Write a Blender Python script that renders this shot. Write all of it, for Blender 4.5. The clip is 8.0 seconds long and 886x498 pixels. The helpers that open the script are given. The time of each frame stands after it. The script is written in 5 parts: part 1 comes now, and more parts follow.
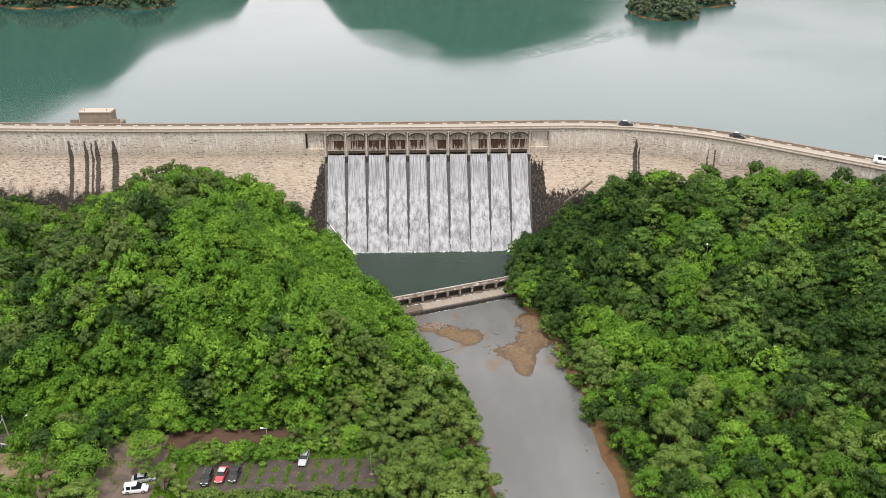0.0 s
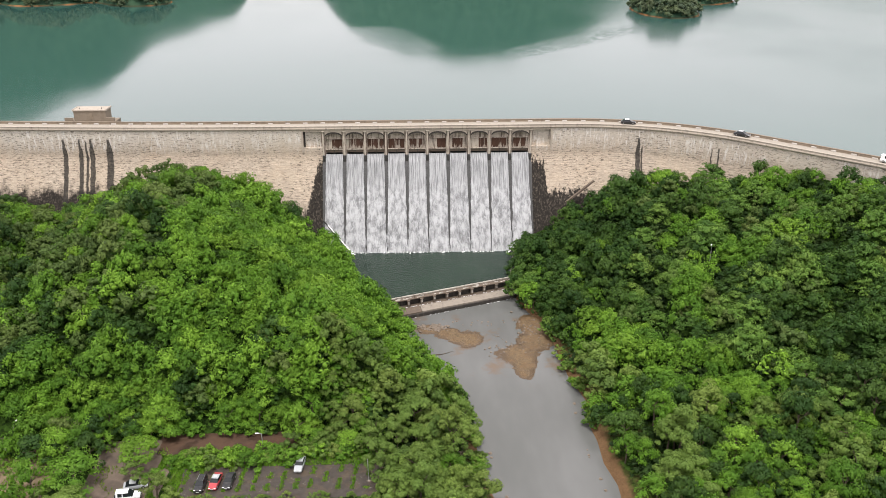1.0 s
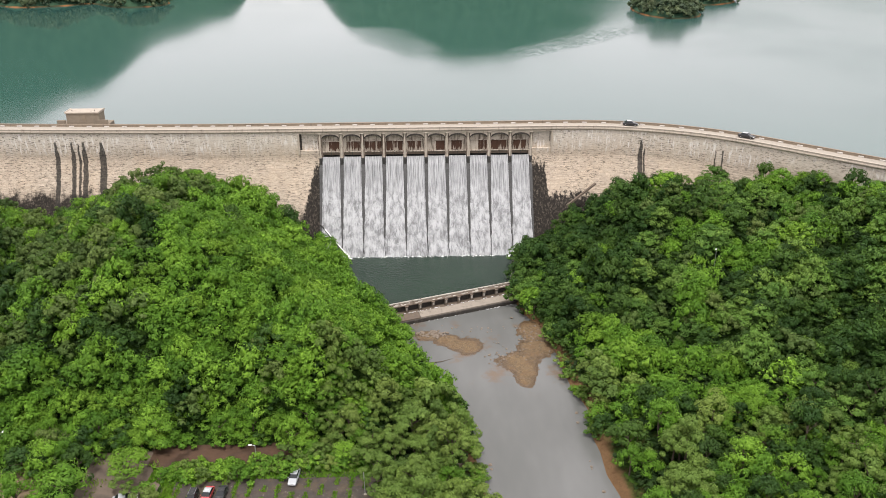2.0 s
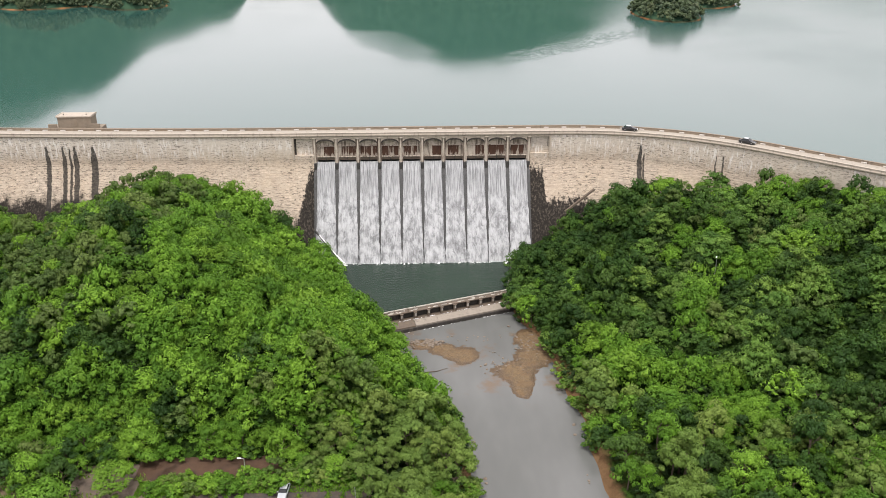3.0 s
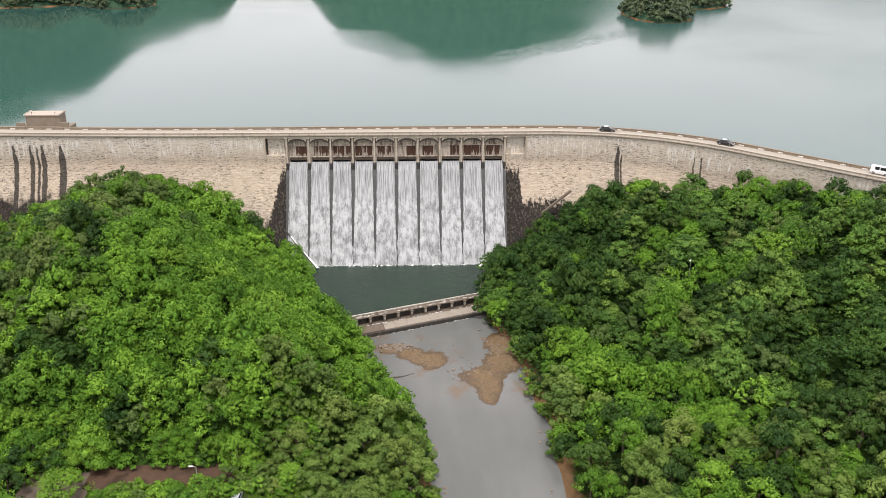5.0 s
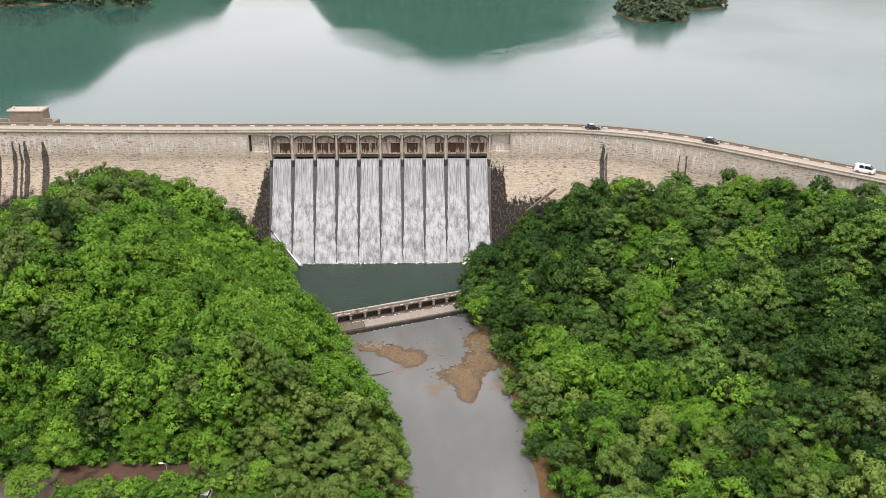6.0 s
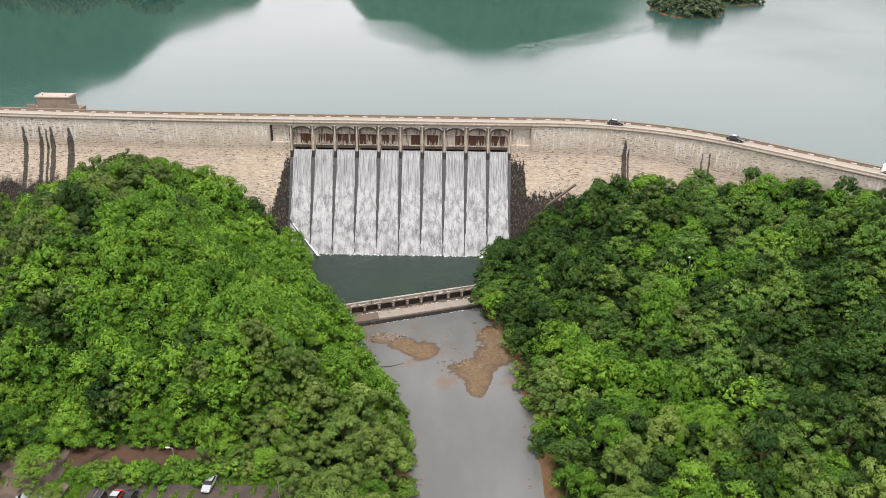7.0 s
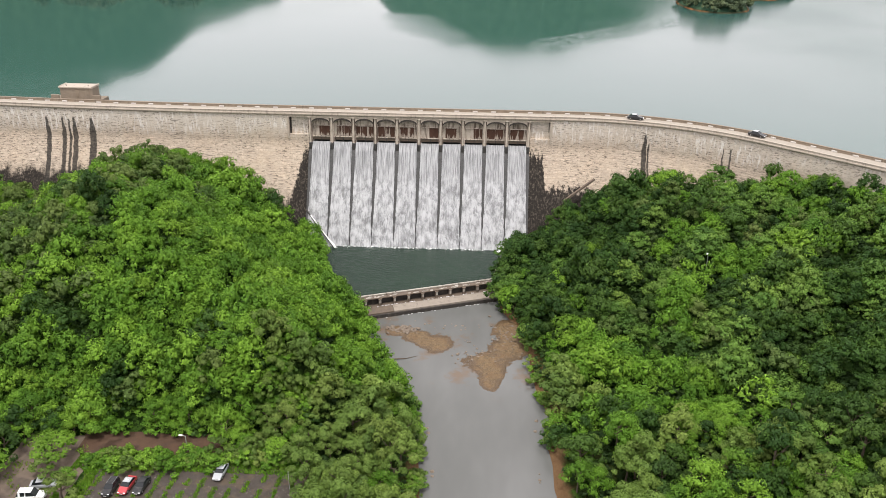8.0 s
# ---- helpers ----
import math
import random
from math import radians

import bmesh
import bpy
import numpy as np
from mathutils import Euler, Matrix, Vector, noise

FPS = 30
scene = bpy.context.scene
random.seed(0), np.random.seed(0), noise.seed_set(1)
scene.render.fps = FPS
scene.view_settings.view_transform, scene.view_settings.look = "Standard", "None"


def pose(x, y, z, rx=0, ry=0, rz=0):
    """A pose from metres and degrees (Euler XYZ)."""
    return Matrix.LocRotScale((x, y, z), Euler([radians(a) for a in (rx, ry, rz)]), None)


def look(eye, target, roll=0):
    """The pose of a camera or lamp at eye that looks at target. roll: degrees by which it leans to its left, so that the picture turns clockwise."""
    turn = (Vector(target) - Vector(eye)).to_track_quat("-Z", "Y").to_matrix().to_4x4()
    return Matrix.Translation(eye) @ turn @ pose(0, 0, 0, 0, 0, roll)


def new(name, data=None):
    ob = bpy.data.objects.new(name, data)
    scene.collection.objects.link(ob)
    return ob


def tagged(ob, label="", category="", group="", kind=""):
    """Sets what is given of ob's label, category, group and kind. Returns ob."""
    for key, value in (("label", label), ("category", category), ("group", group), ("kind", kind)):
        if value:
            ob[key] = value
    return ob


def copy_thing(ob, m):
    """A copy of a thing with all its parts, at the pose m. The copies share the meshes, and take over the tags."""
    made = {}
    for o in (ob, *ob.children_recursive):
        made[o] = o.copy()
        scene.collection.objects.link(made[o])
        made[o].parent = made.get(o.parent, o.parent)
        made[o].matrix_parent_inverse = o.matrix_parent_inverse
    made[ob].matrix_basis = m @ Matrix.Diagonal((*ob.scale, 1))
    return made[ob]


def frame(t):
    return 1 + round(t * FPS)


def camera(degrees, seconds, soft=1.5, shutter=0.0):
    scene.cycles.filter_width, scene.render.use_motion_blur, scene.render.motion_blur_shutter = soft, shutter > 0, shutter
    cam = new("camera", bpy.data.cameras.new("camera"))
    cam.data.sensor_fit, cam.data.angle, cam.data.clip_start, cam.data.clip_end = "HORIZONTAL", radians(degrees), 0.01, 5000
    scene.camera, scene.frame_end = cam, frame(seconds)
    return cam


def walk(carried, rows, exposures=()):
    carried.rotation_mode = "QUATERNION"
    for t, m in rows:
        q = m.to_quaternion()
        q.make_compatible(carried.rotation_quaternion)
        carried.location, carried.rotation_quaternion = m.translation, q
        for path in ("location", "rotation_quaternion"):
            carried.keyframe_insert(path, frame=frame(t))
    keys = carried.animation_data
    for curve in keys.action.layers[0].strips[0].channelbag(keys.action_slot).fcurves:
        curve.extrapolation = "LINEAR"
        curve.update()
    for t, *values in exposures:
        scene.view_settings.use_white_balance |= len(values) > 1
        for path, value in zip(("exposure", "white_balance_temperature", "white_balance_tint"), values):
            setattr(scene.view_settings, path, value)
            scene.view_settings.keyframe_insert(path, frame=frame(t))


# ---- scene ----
cam = camera(56.2, 8.0, soft=0.5)
PATH = [
    (0, (-3.573, -235.37, 97.383), (-3.511, -233.531, 96.601), -0.1),
    (0.5, (-3.369, -233.904, 96.965), (-3.307, -232.065, 96.18), -0.1),
    (1, (-3.231, -232.006, 96.511), (-3.17, -230.167, 95.725), -0.1),
    (1.5, (-2.975, -229.886, 96.087), (-2.915, -228.048, 95.301), -0.2),
    (3, (-1.545, -224.267, 95.256), (-1.485, -222.425, 94.479), -0.1),
    (3.5, (-0.309, -222.97, 95.134), (-0.248, -221.128, 94.357), 0.1),
    (4, (1.285, -221.92, 94.894), (1.346, -220.078, 94.118), 0.1),
    (4.5, (3.194, -221.239, 94.567), (3.256, -219.396, 93.791), 0.1),
    (6, (10.231, -220.11, 92.967), (10.29, -218.267, 92.193), 0.3),
    (6.5, (12.398, -219.82, 92.622), (12.432, -217.979, 91.843), 0.7),
    (7, (14.106, -219.576, 92.413), (14.088, -217.737, 91.626), 0.7),
    (7.5, (15.281, -219.496, 92.301), (15.218, -217.661, 91.507), 0.8),
    (8, (15.95, -219.387, 92.024), (15.875, -217.556, 91.225), 0.7),
]
walk(cam, [(t, look(eye, target, roll)) for t, eye, target, roll in PATH])

# ---- world and light: a bright overcast day ----
world = bpy.data.worlds.new("overcast_sky")
scene.world = world
world.use_nodes = True
wn, wl = world.node_tree.nodes, world.node_tree.links
wn.clear()
sky = wn.new("ShaderNodeTexSky")
sky.sky_type = "NISHITA"
sky.sun_disc = False
sky.sun_elevation, sky.sun_rotation = radians(71), radians(190)
sky.dust_density = 4.0
sky_gain = wn.new("ShaderNodeVectorMath")
sky_gain.operation = "SCALE"
sky_gain.inputs["Scale"].default_value = 0.10
cloud = wn.new("ShaderNodeMix")
cloud.data_type = "RGBA"
cloud.inputs["Factor"].default_value = 0.86
cloud.inputs["B"].default_value = (1.07, 1.0, 1.02, 1)
backg = wn.new("ShaderNodeBackground")
backg.inputs["Strength"].default_value = 1.2
wout = wn.new("ShaderNodeOutputWorld")
wl.new(sky.outputs[0], sky_gain.inputs[0])
wl.new(sky_gain.outputs[0], cloud.inputs["A"])
wl.new(cloud.outputs["Result"], backg.inputs["Color"])
wl.new(backg.outputs[0], wout.inputs["Surface"])

sun = new("sun", bpy.data.lights.new("sun", "SUN"))
sun.data.energy, sun.data.angle, sun.data.color = 2.3, radians(12), (1.0, 0.96, 0.9)
sun.matrix_world = look((-14, -78, 228), (0, 0, 0))
scene.view_settings.exposure = 0.35


# ---- materials ----
class Nodes:
    """A small builder round one node material."""

    def __init__(self, name):
        self.mat = bpy.data.materials.new(name)
        self.mat.use_nodes = True
        self.t = self.mat.node_tree
        self.t.nodes.clear()
        self.out = self.t.nodes.new("ShaderNodeOutputMaterial")
        self.pos = self.t.nodes.new("ShaderNodeNewGeometry").outputs["Position"]

    def put(self, sock, v):
        if isinstance(v, bpy.types.NodeSocket):
            self.t.links.new(v, sock)
        elif isinstance(v, (tuple, list)) and len(v) == 3 and sock.type == "RGBA":
            sock.default_value = (*v, 1)
        elif v is not None:
            sock.default_value = v

    def noise(self, scale, detail=4.0, rough=0.55, stretch=(1, 1, 1), vec=None, warp=0.0):
        m = self.t.nodes.new("ShaderNodeMapping")
        self.put(m.inputs["Vector"], vec or self.pos)
        m.inputs["Scale"].default_value = stretch
        n = self.t.nodes.new("ShaderNodeTexNoise")
        self.t.links.new(m.outputs[0], n.inputs["Vector"])
        n.inputs["Scale"].default_value, n.inputs["Detail"].default_value = scale, detail
        n.inputs["Roughness"].default_value, n.inputs["Distortion"].default_value = rough, warp
        return n.outputs["Fac"]

    def cells(self, scale, stretch=(1, 1, 1), feature="F1", out="Distance"):
        m = self.t.nodes.new("ShaderNodeMapping")
        self.put(m.inputs["Vector"], self.pos)
        m.inputs["Scale"].default_value = stretch
        n = self.t.nodes.new("ShaderNodeTexVoronoi")
        n.feature = feature
        self.t.links.new(m.outputs[0], n.inputs["Vector"])
        n.inputs["Scale"].default_value = scale
        return n.outputs[out]

    def math(self, op, a, b=0.0, c=0.0):
        n = self.t.nodes.new("ShaderNodeMath")
        n.operation = op
        for s, v in zip(n.inputs, (a, b, c)):
            self.put(s, v)
        return n.outputs[0]

    def ramp(self, fac, lo, hi, a=0.0, b=1.0):
        n = self.t.nodes.new("ShaderNodeMapRange")
        n.interpolation_type = "SMOOTHSTEP"
        for k, v in zip(("Value", "From Min", "From Max", "To Min", "To Max"), (fac, lo, hi, a, b)):
            self.put(n.inputs[k], v)
        return n.outputs["Result"]

    def mix(self, fac, a, b, blend="MIX"):
        n = self.t.nodes.new("ShaderNodeMix")
        n.data_type, n.blend_type = "RGBA", blend
        self.put(n.inputs["Factor"], fac)
        self.put(n.inputs["A"], a)
        self.put(n.inputs["B"], b)
        return n.outputs["Result"]

    def axis(self, i, vec=None):
        n = self.t.nodes.new("ShaderNodeSeparateXYZ")
        self.put(n.inputs[0], vec or self.pos)
        return n.outputs[i]

    def uv(self):
        return self.t.nodes.new("ShaderNodeUVMap").outputs[0]

    def island(self):
        return self.t.nodes.new("ShaderNodeNewGeometry").outputs["Random Per Island"]

    def object_random(self):
        return self.t.nodes.new("ShaderNodeObjectInfo").outputs["Random"]

    def bump(self, height, strength=0.4, distance=0.05):
        n = self.t.nodes.new("ShaderNodeBump")
        n.inputs["Strength"].default_value, n.inputs["Distance"].default_value = strength, distance
        self.put(n.inputs["Height"], height)
        return n.outputs[0]

    def done(self, color, rough=0.8, metal=0.0, normal=None, ior=1.45, alpha=None, emit=None, **extra):
        p = self.t.nodes.new("ShaderNodeBsdfPrincipled")
        self.put(p.inputs["Base Color"], color)
        self.put(p.inputs["Roughness"], rough)
        p.inputs["Metallic"].default_value = metal
        p.inputs["IOR"].default_value = ior
        if normal:
            self.put(p.inputs["Normal"], normal)
        if alpha is not None:
            self.put(p.inputs["Alpha"], alpha)
        for k, v in extra.items():
            self.put(p.inputs[k.replace("_", " ").title().replace("Ior", "IOR")], v)
        self.t.links.new(p.outputs[0], self.out.inputs["Surface"])
        return self.mat


def mat_masonry():
    """Coursed granite of the dam: grey weathered top band, tan courses, black algae, white lime runs."""
    n = Nodes("granite_masonry")
    uv = n.uv()
    z = n.axis(2)
    x = n.axis(0)
    br = n.t.nodes.new("ShaderNodeTexBrick")
    shake = n.t.nodes.new("ShaderNodeVectorMath")
    shake.operation = "ADD"
    n.t.links.new(uv, shake.inputs[0])
    wav = n.t.nodes.new("ShaderNodeCombineXYZ")
    n.put(wav.inputs[0], n.math("MULTIPLY", n.noise(0.9, 2), 0.9))
    n.put(wav.inputs[1], n.math("MULTIPLY", n.noise(0.7, 3), 0.35))
    n.t.links.new(wav.outputs[0], shake.inputs[1])
    n.t.links.new(shake.outputs[0], br.inputs["Vector"])
    br.inputs["Scale"].default_value = 1.0
    br.inputs["Brick Width"].default_value, br.inputs["Row Height"].default_value = 1.35, 0.62
    br.inputs["Mortar Size"].default_value, br.inputs["Mortar Smooth"].default_value = 0.06, 0.5
    br.inputs["Color1"].default_value, br.inputs["Color2"].default_value = (0.65, 0.545, 0.435, 1), (0.49, 0.41, 0.33, 1)
    br.inputs["Mortar"].default_value = (0.40, 0.335, 0.27, 1)
    big = n.noise(0.09, 5, 0.6)
    course = n.ramp(n.noise(0.8, 5, 0.75, (0.5, 0.5, 3.6)), 0.47, 0.66)
    col = n.mix(n.math("MULTIPLY", course, 0.75), br.outputs["Color"], (0.20, 0.165, 0.135))
    col = n.mix(n.ramp(big, 0.35, 0.7, 0, 0.55), col, (0.53, 0.42, 0.31))
    fine = n.noise(1.7, 5, 0.7)
    col = n.mix(n.ramp(fine, 0.3, 0.75, 0, 0.5), col, (0.27, 0.235, 0.195))
    worn = n.ramp(n.noise(0.6, 6, 0.75, (1, 1, 1.6)), 0.42, 0.62)
    col = n.mix(n.math("MULTIPLY", worn, 0.5), col, (0.43, 0.37, 0.30))
    # grey cement-washed band near the top, its lower edge ragged
    ragged = n.math("ADD", z, n.math("MULTIPLY", n.noise(0.5, 4, 0.6, (1, 1, 0.15)), 7.0))
    band = n.ramp(ragged, 30.4, 36.8)
    grey = n.mix(n.noise(1.1, 5, 0.7, (1, 1, 0.25)), (0.52, 0.475, 0.415), (0.70, 0.66, 0.595))
    col = n.mix(n.math("MULTIPLY", band, n.ramp(x, 34, 60, 0.62, 0.45)), col, grey)
    # scattered missing or dark stones
    dark_spots = n.math("MULTIPLY", n.ramp(n.noise(1.1, 4, 0.7, (0.8, 0.8, 3.4)), 0.52, 0.62), n.math("MAXIMUM", n.ramp(n.noise(0.14, 3), 0.36, 0.56, 0.3, 1.0), n.ramp(x, -72, -90)))
    col = n.mix(n.math("MULTIPLY", dark_spots, 0.8), col, (0.09, 0.075, 0.06))
    # lime runs
    lime = n.ramp(n.noise(1.3, 4, 0.7, (1.3, 1.3, 0.25)), 0.50, 0.64)
    limez = n.math("MULTIPLY", n.ramp(z, 27.5, 30.5), n.ramp(n.noise(0.11, 2), 0.36, 0.55))
    col = n.mix(n.math("MULTIPLY", lime, n.math("MULTIPLY", limez, 0.75)), col, (0.72, 0.70, 0.67))
    # thin dark runs from the cornice
    runs = n.ramp(n.noise(1.6, 3, 0.6, (1, 1, 0.05)), 0.66, 0.76)
    col = n.mix(n.math("MULTIPLY", runs, n.math("MULTIPLY", n.ramp(z, 24, 33), 0.5)), col, (0.11, 0.10, 0.09))
    # broad algae of the damp foot and the splash zone beside the falls
    foot = n.math("SUBTRACT", n.math("MULTIPLY", n.noise(0.28, 5, 0.65, (1, 1, 0.35)), 16.0), n.math("SUBTRACT", z, n.math("ADD", n.ramp(x, -75, -60, 12.5, 6.5), n.ramp(x, 36, 70, 0, 6.5))))
    west = n.ramp(x, -36.0, -30.3, 12.0, 26.5)
    east = n.math("SUBTRACT", n.ramp(x, 33.6, 34.8, 25.6, 17.6), n.ramp(x, 43, 58, 0, 6))
    top_z = n.math("ADD", west, n.math("MULTIPLY", n.ramp(x, -1, 1), n.math("SUBTRACT", east, west)))
    drips = n.math("MULTIPLY", n.math("SUBTRACT", n.noise(1.5, 5, 0.65, (1, 1, 0.09)), 0.5), 11.0)
    splash = n.math("SUBTRACT", n.math("ADD", top_z, drips), z)
    algae = n.math("MAXIMUM", n.ramp(foot, 0.5, 4.0), n.ramp(splash, -0.9, 1.3))
    col = n.mix(n.math("MULTIPLY", algae, n.ramp(n.noise(2.2, 5, 0.7, (1, 1, 0.14)), 0.32, 0.52, 0.80, 0.985)), col, n.mix(n.noise(2.2, 4, 0.7, (1, 1, 0.4)), (0.004, 0.004, 0.004), (0.035, 0.03, 0.026)))
    # long black seepage streaks below the drains
    wob = n.math("MULTIPLY", n.math("SUBTRACT", n.noise(0.35, 3, 0.6), 0.5), 0.7)
    fray = n.noise(2.5, 4, 0.7, (1, 1, 0.25))
    for sx, half, top in ((-104.2, 0.55, 32.2), (-99.7, 0.5, 32.2), (-97.9, 0.25, 31.6), (-96.4, 0.6, 32.2), (-91.3, 0.85, 32.2),
                          (60.6, 0.5, 32.3), (61.6, 0.12, 30.0), (78.8, 0.06, 31.5), (80.4, 0.08, 31.8)):
        dist = n.math("ABSOLUTE", n.math("ADD", n.math("SUBTRACT", x, sx), n.math("ADD", wob, n.math("MULTIPLY", n.math("SUBTRACT", fray, 0.5), 0.7))))
        m = n.math("MULTIPLY", n.ramp(dist, n.math("MULTIPLY", n.ramp(z, top + 0.5, top - 5.0, 0.35, 1.0), half), n.math("ADD", n.math("MULTIPLY", n.ramp(z, top + 0.5, top - 5.0, 0.35, 1.0), half), 0.22), 1, 0), n.ramp(z, top + 0.5, top - 0.3))
        col = n.mix(n.math("MULTIPLY", m, n.ramp(fine, 0.3, 0.7, 0.97, 0.8)), col, (0.03, 0.028, 0.026))
    h = n.math("ADD", n.math("MULTIPLY", br.outputs["Fac"], -0.25), n.noise(3.0, 5, 0.7))
    return n.done(col, 0.9, normal=n.bump(h, 0.4, 0.1), specular_ior_level=0.2)


def mat_cement(name, a, b, scale=1.2, streak=0.4, rough=0.85, dark=(0.12, 0.10, 0.085), start=0.52):
    n = Nodes(name)
    col = n.mix(n.noise(scale, 6, 0.65), a, b)
    s = n.ramp(n.noise(1.5, 4, 0.6, (1, 1, 0.12)), start, start + 0.2)
    col = n.mix(n.math("MULTIPLY", s, streak), col, dark)
    blot = n.ramp(n.noise(0.6, 5, 0.7), start + 0.03, start + 0.23)
    col = n.mix(n.math("MULTIPLY", blot, streak * 0.7), col, dark)
    return n.done(col, rough, normal=n.bump(n.noise(6, 5, 0.7), 0.4, 0.04))


def mat_rust():
    n = Nodes("rusted_panel")
    c = n.mix(n.noise(0.9, 5, 0.6, (1, 1, 0.3)), (0.030, 0.017, 0.013), (0.105, 0.056, 0.038))
    pale = n.ramp(n.math("ADD", n.noise(1.7, 4, 0.6, (1, 1, 0.07)), n.ramp(n.axis(2), 30.4, 29.2, 0.0, 0.10)), 0.55, 0.64)
    c = n.mix(n.math("MULTIPLY", pale, 0.85), c, n.mix(n.noise(3.0, 3), (0.30, 0.26, 0.22), (0.46, 0.41, 0.35)))
    return n.done(c, 0.9, normal=n.bump(n.noise(5, 4), 0.4, 0.03), specular_ior_level=0.2)


def mat_plain(name, color, rough=0.5, metal=0.0, vary=0.15, scale=4.0, **extra):
    n = Nodes(name)
    d = tuple(c * (1 - vary) for c in color)
    b = tuple(min(1, c * (1 + vary)) for c in color)
    return n.done(n.mix(n.noise(scale, 4), d, b), n.ramp(n.noise(scale * 2, 3), 0.3, 0.7, rough * 0.85, min(1, rough * 1.15)), metal, **extra)


def mat_leaf(name, a, b, c, patch=0.13):
    """Leaves: greens by patches of the wood, a tone of its own for each tree, darker single leaves."""
    n = Nodes(name)
    col = n.mix(n.ramp(n.noise(patch, 3, 0.6), 0.36, 0.64), a, b)
    col = n.mix(n.ramp(n.noise(0.33, 3, 0.55), 0.44, 0.68, 0, 0.6), col, c)
    attr = n.t.nodes.new("ShaderNodeAttribute")
    attr.attribute_name = "tone"
    tone = n.math("FRACT", n.math("ADD", attr.outputs["Fac"], n.object_random()))
    other = n.math("FRACT", n.math("MULTIPLY", tone, 7.31))
    col = n.mix(n.ramp(tone, 0.0, 0.38, 0.62, 0), col, tuple(v * k for v, k in zip(a, (0.50, 0.56, 0.70))))
    col = n.mix(n.ramp(tone, 0.66, 1.0, 0, 0.6), col, tuple(v * k for v, k in zip(c, (1.12, 1.08, 1.0))))
    col = n.mix(n.ramp(other, 0.7, 1.0, 0, 0.35), col, tuple(v * k for v, k in zip(b, (1.28, 0.93, 1.15))))
    dark = tuple(v * 0.40 for v in a)
    col = n.mix(n.math("MULTIPLY", n.island(), 0.55), col, dark)
    p = n.done(col, 0.6, ior=1.4, specular_ior_level=0.25)
    b1 = [q for q in n.t.nodes if q.type == "BSDF_PRINCIPLED"][0]
    tr = n.t.nodes.new("ShaderNodeBsdfTranslucent")
    n.put(tr.inputs["Color"], n.mix(0.5, col, (0.16, 0.26, 0.02)))
    ms = n.t.nodes.new("ShaderNodeMixShader")
    ms.inputs[0].default_value = 0.18
    n.t.links.new(b1.outputs[0], ms.inputs[1])
    n.t.links.new(tr.outputs[0], ms.inputs[2])
    n.t.links.new(ms.outputs[0], n.out.inputs["Surface"])
    return p


def mat_ground():
    n = Nodes("wooded_soil")
    z = n.axis(2)
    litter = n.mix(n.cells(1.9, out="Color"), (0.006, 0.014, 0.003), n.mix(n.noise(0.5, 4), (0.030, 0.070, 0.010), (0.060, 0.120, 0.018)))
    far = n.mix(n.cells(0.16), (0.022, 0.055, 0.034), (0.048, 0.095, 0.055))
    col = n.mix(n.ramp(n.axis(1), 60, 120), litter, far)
    earth = n.mix(n.noise(0.9, 6, 0.7), (0.10, 0.058, 0.03), (0.24, 0.145, 0.075))
    low = n.ramp(n.math("ADD", z, n.math("MULTIPLY", n.noise(0.5, 4), 1.0)), 1.3, 2.1, 1, 0)
    col = n.mix(low, col, earth)
    # bare orange soil in a rim round the reservoir
    rim = n.math("MULTIPLY", n.ramp(z, 28.0, 28.5, 1, 0), n.ramp(n.axis(1), 40, 60))
    col = n.mix(rim, col, n.mix(n.ramp(n.noise(0.035, 3), 0.46, 0.56, 0, 1), (0.05, 0.055, 0.03), (0.26, 0.12, 0.05)))
    return n.done(col, 0.95, normal=n.bump(n.noise(2.0, 6, 0.7), 1.0, 0.6), specular_ior_level=0.1)


def mat_earth(name, a, b):
    n = Nodes(name)
    col = n.mix(n.noise(0.7, 6, 0.7), a, b)
    wet = n.ramp(n.noise(0.25, 4, 0.6), 0.45, 0.65)
    col = n.mix(n.math("MULTIPLY", wet, 0.6), col, tuple(v * 0.45 for v in a))
    return n.done(col, n.math("SUBTRACT", 0.95, n.math("MULTIPLY", wet, 0.45)), normal=n.bump(n.noise(3, 6, 0.7), 0.6, 0.1))


def mat_gravel():
    n = Nodes("river_gravel")
    col = n.mix(n.cells(3.5, out="Color"), (0.065, 0.045, 0.024), (0.245, 0.170, 0.090))
    col = n.mix(n.ramp(n.noise(0.5, 5, 0.7), 0.4, 0.65, 0, 0.7), col, (0.165, 0.10, 0.048))
    wet = n.ramp(n.axis(2), 0.03, 0.2, 1, 0)
    col = n.mix(n.math("MULTIPLY", wet, 0.75), col, (0.075, 0.05, 0.03))
    return n.done(col, n.ramp(wet, 0, 1, 0.9, 0.3), normal=n.bump(n.cells(4.0), 0.8, 0.1))


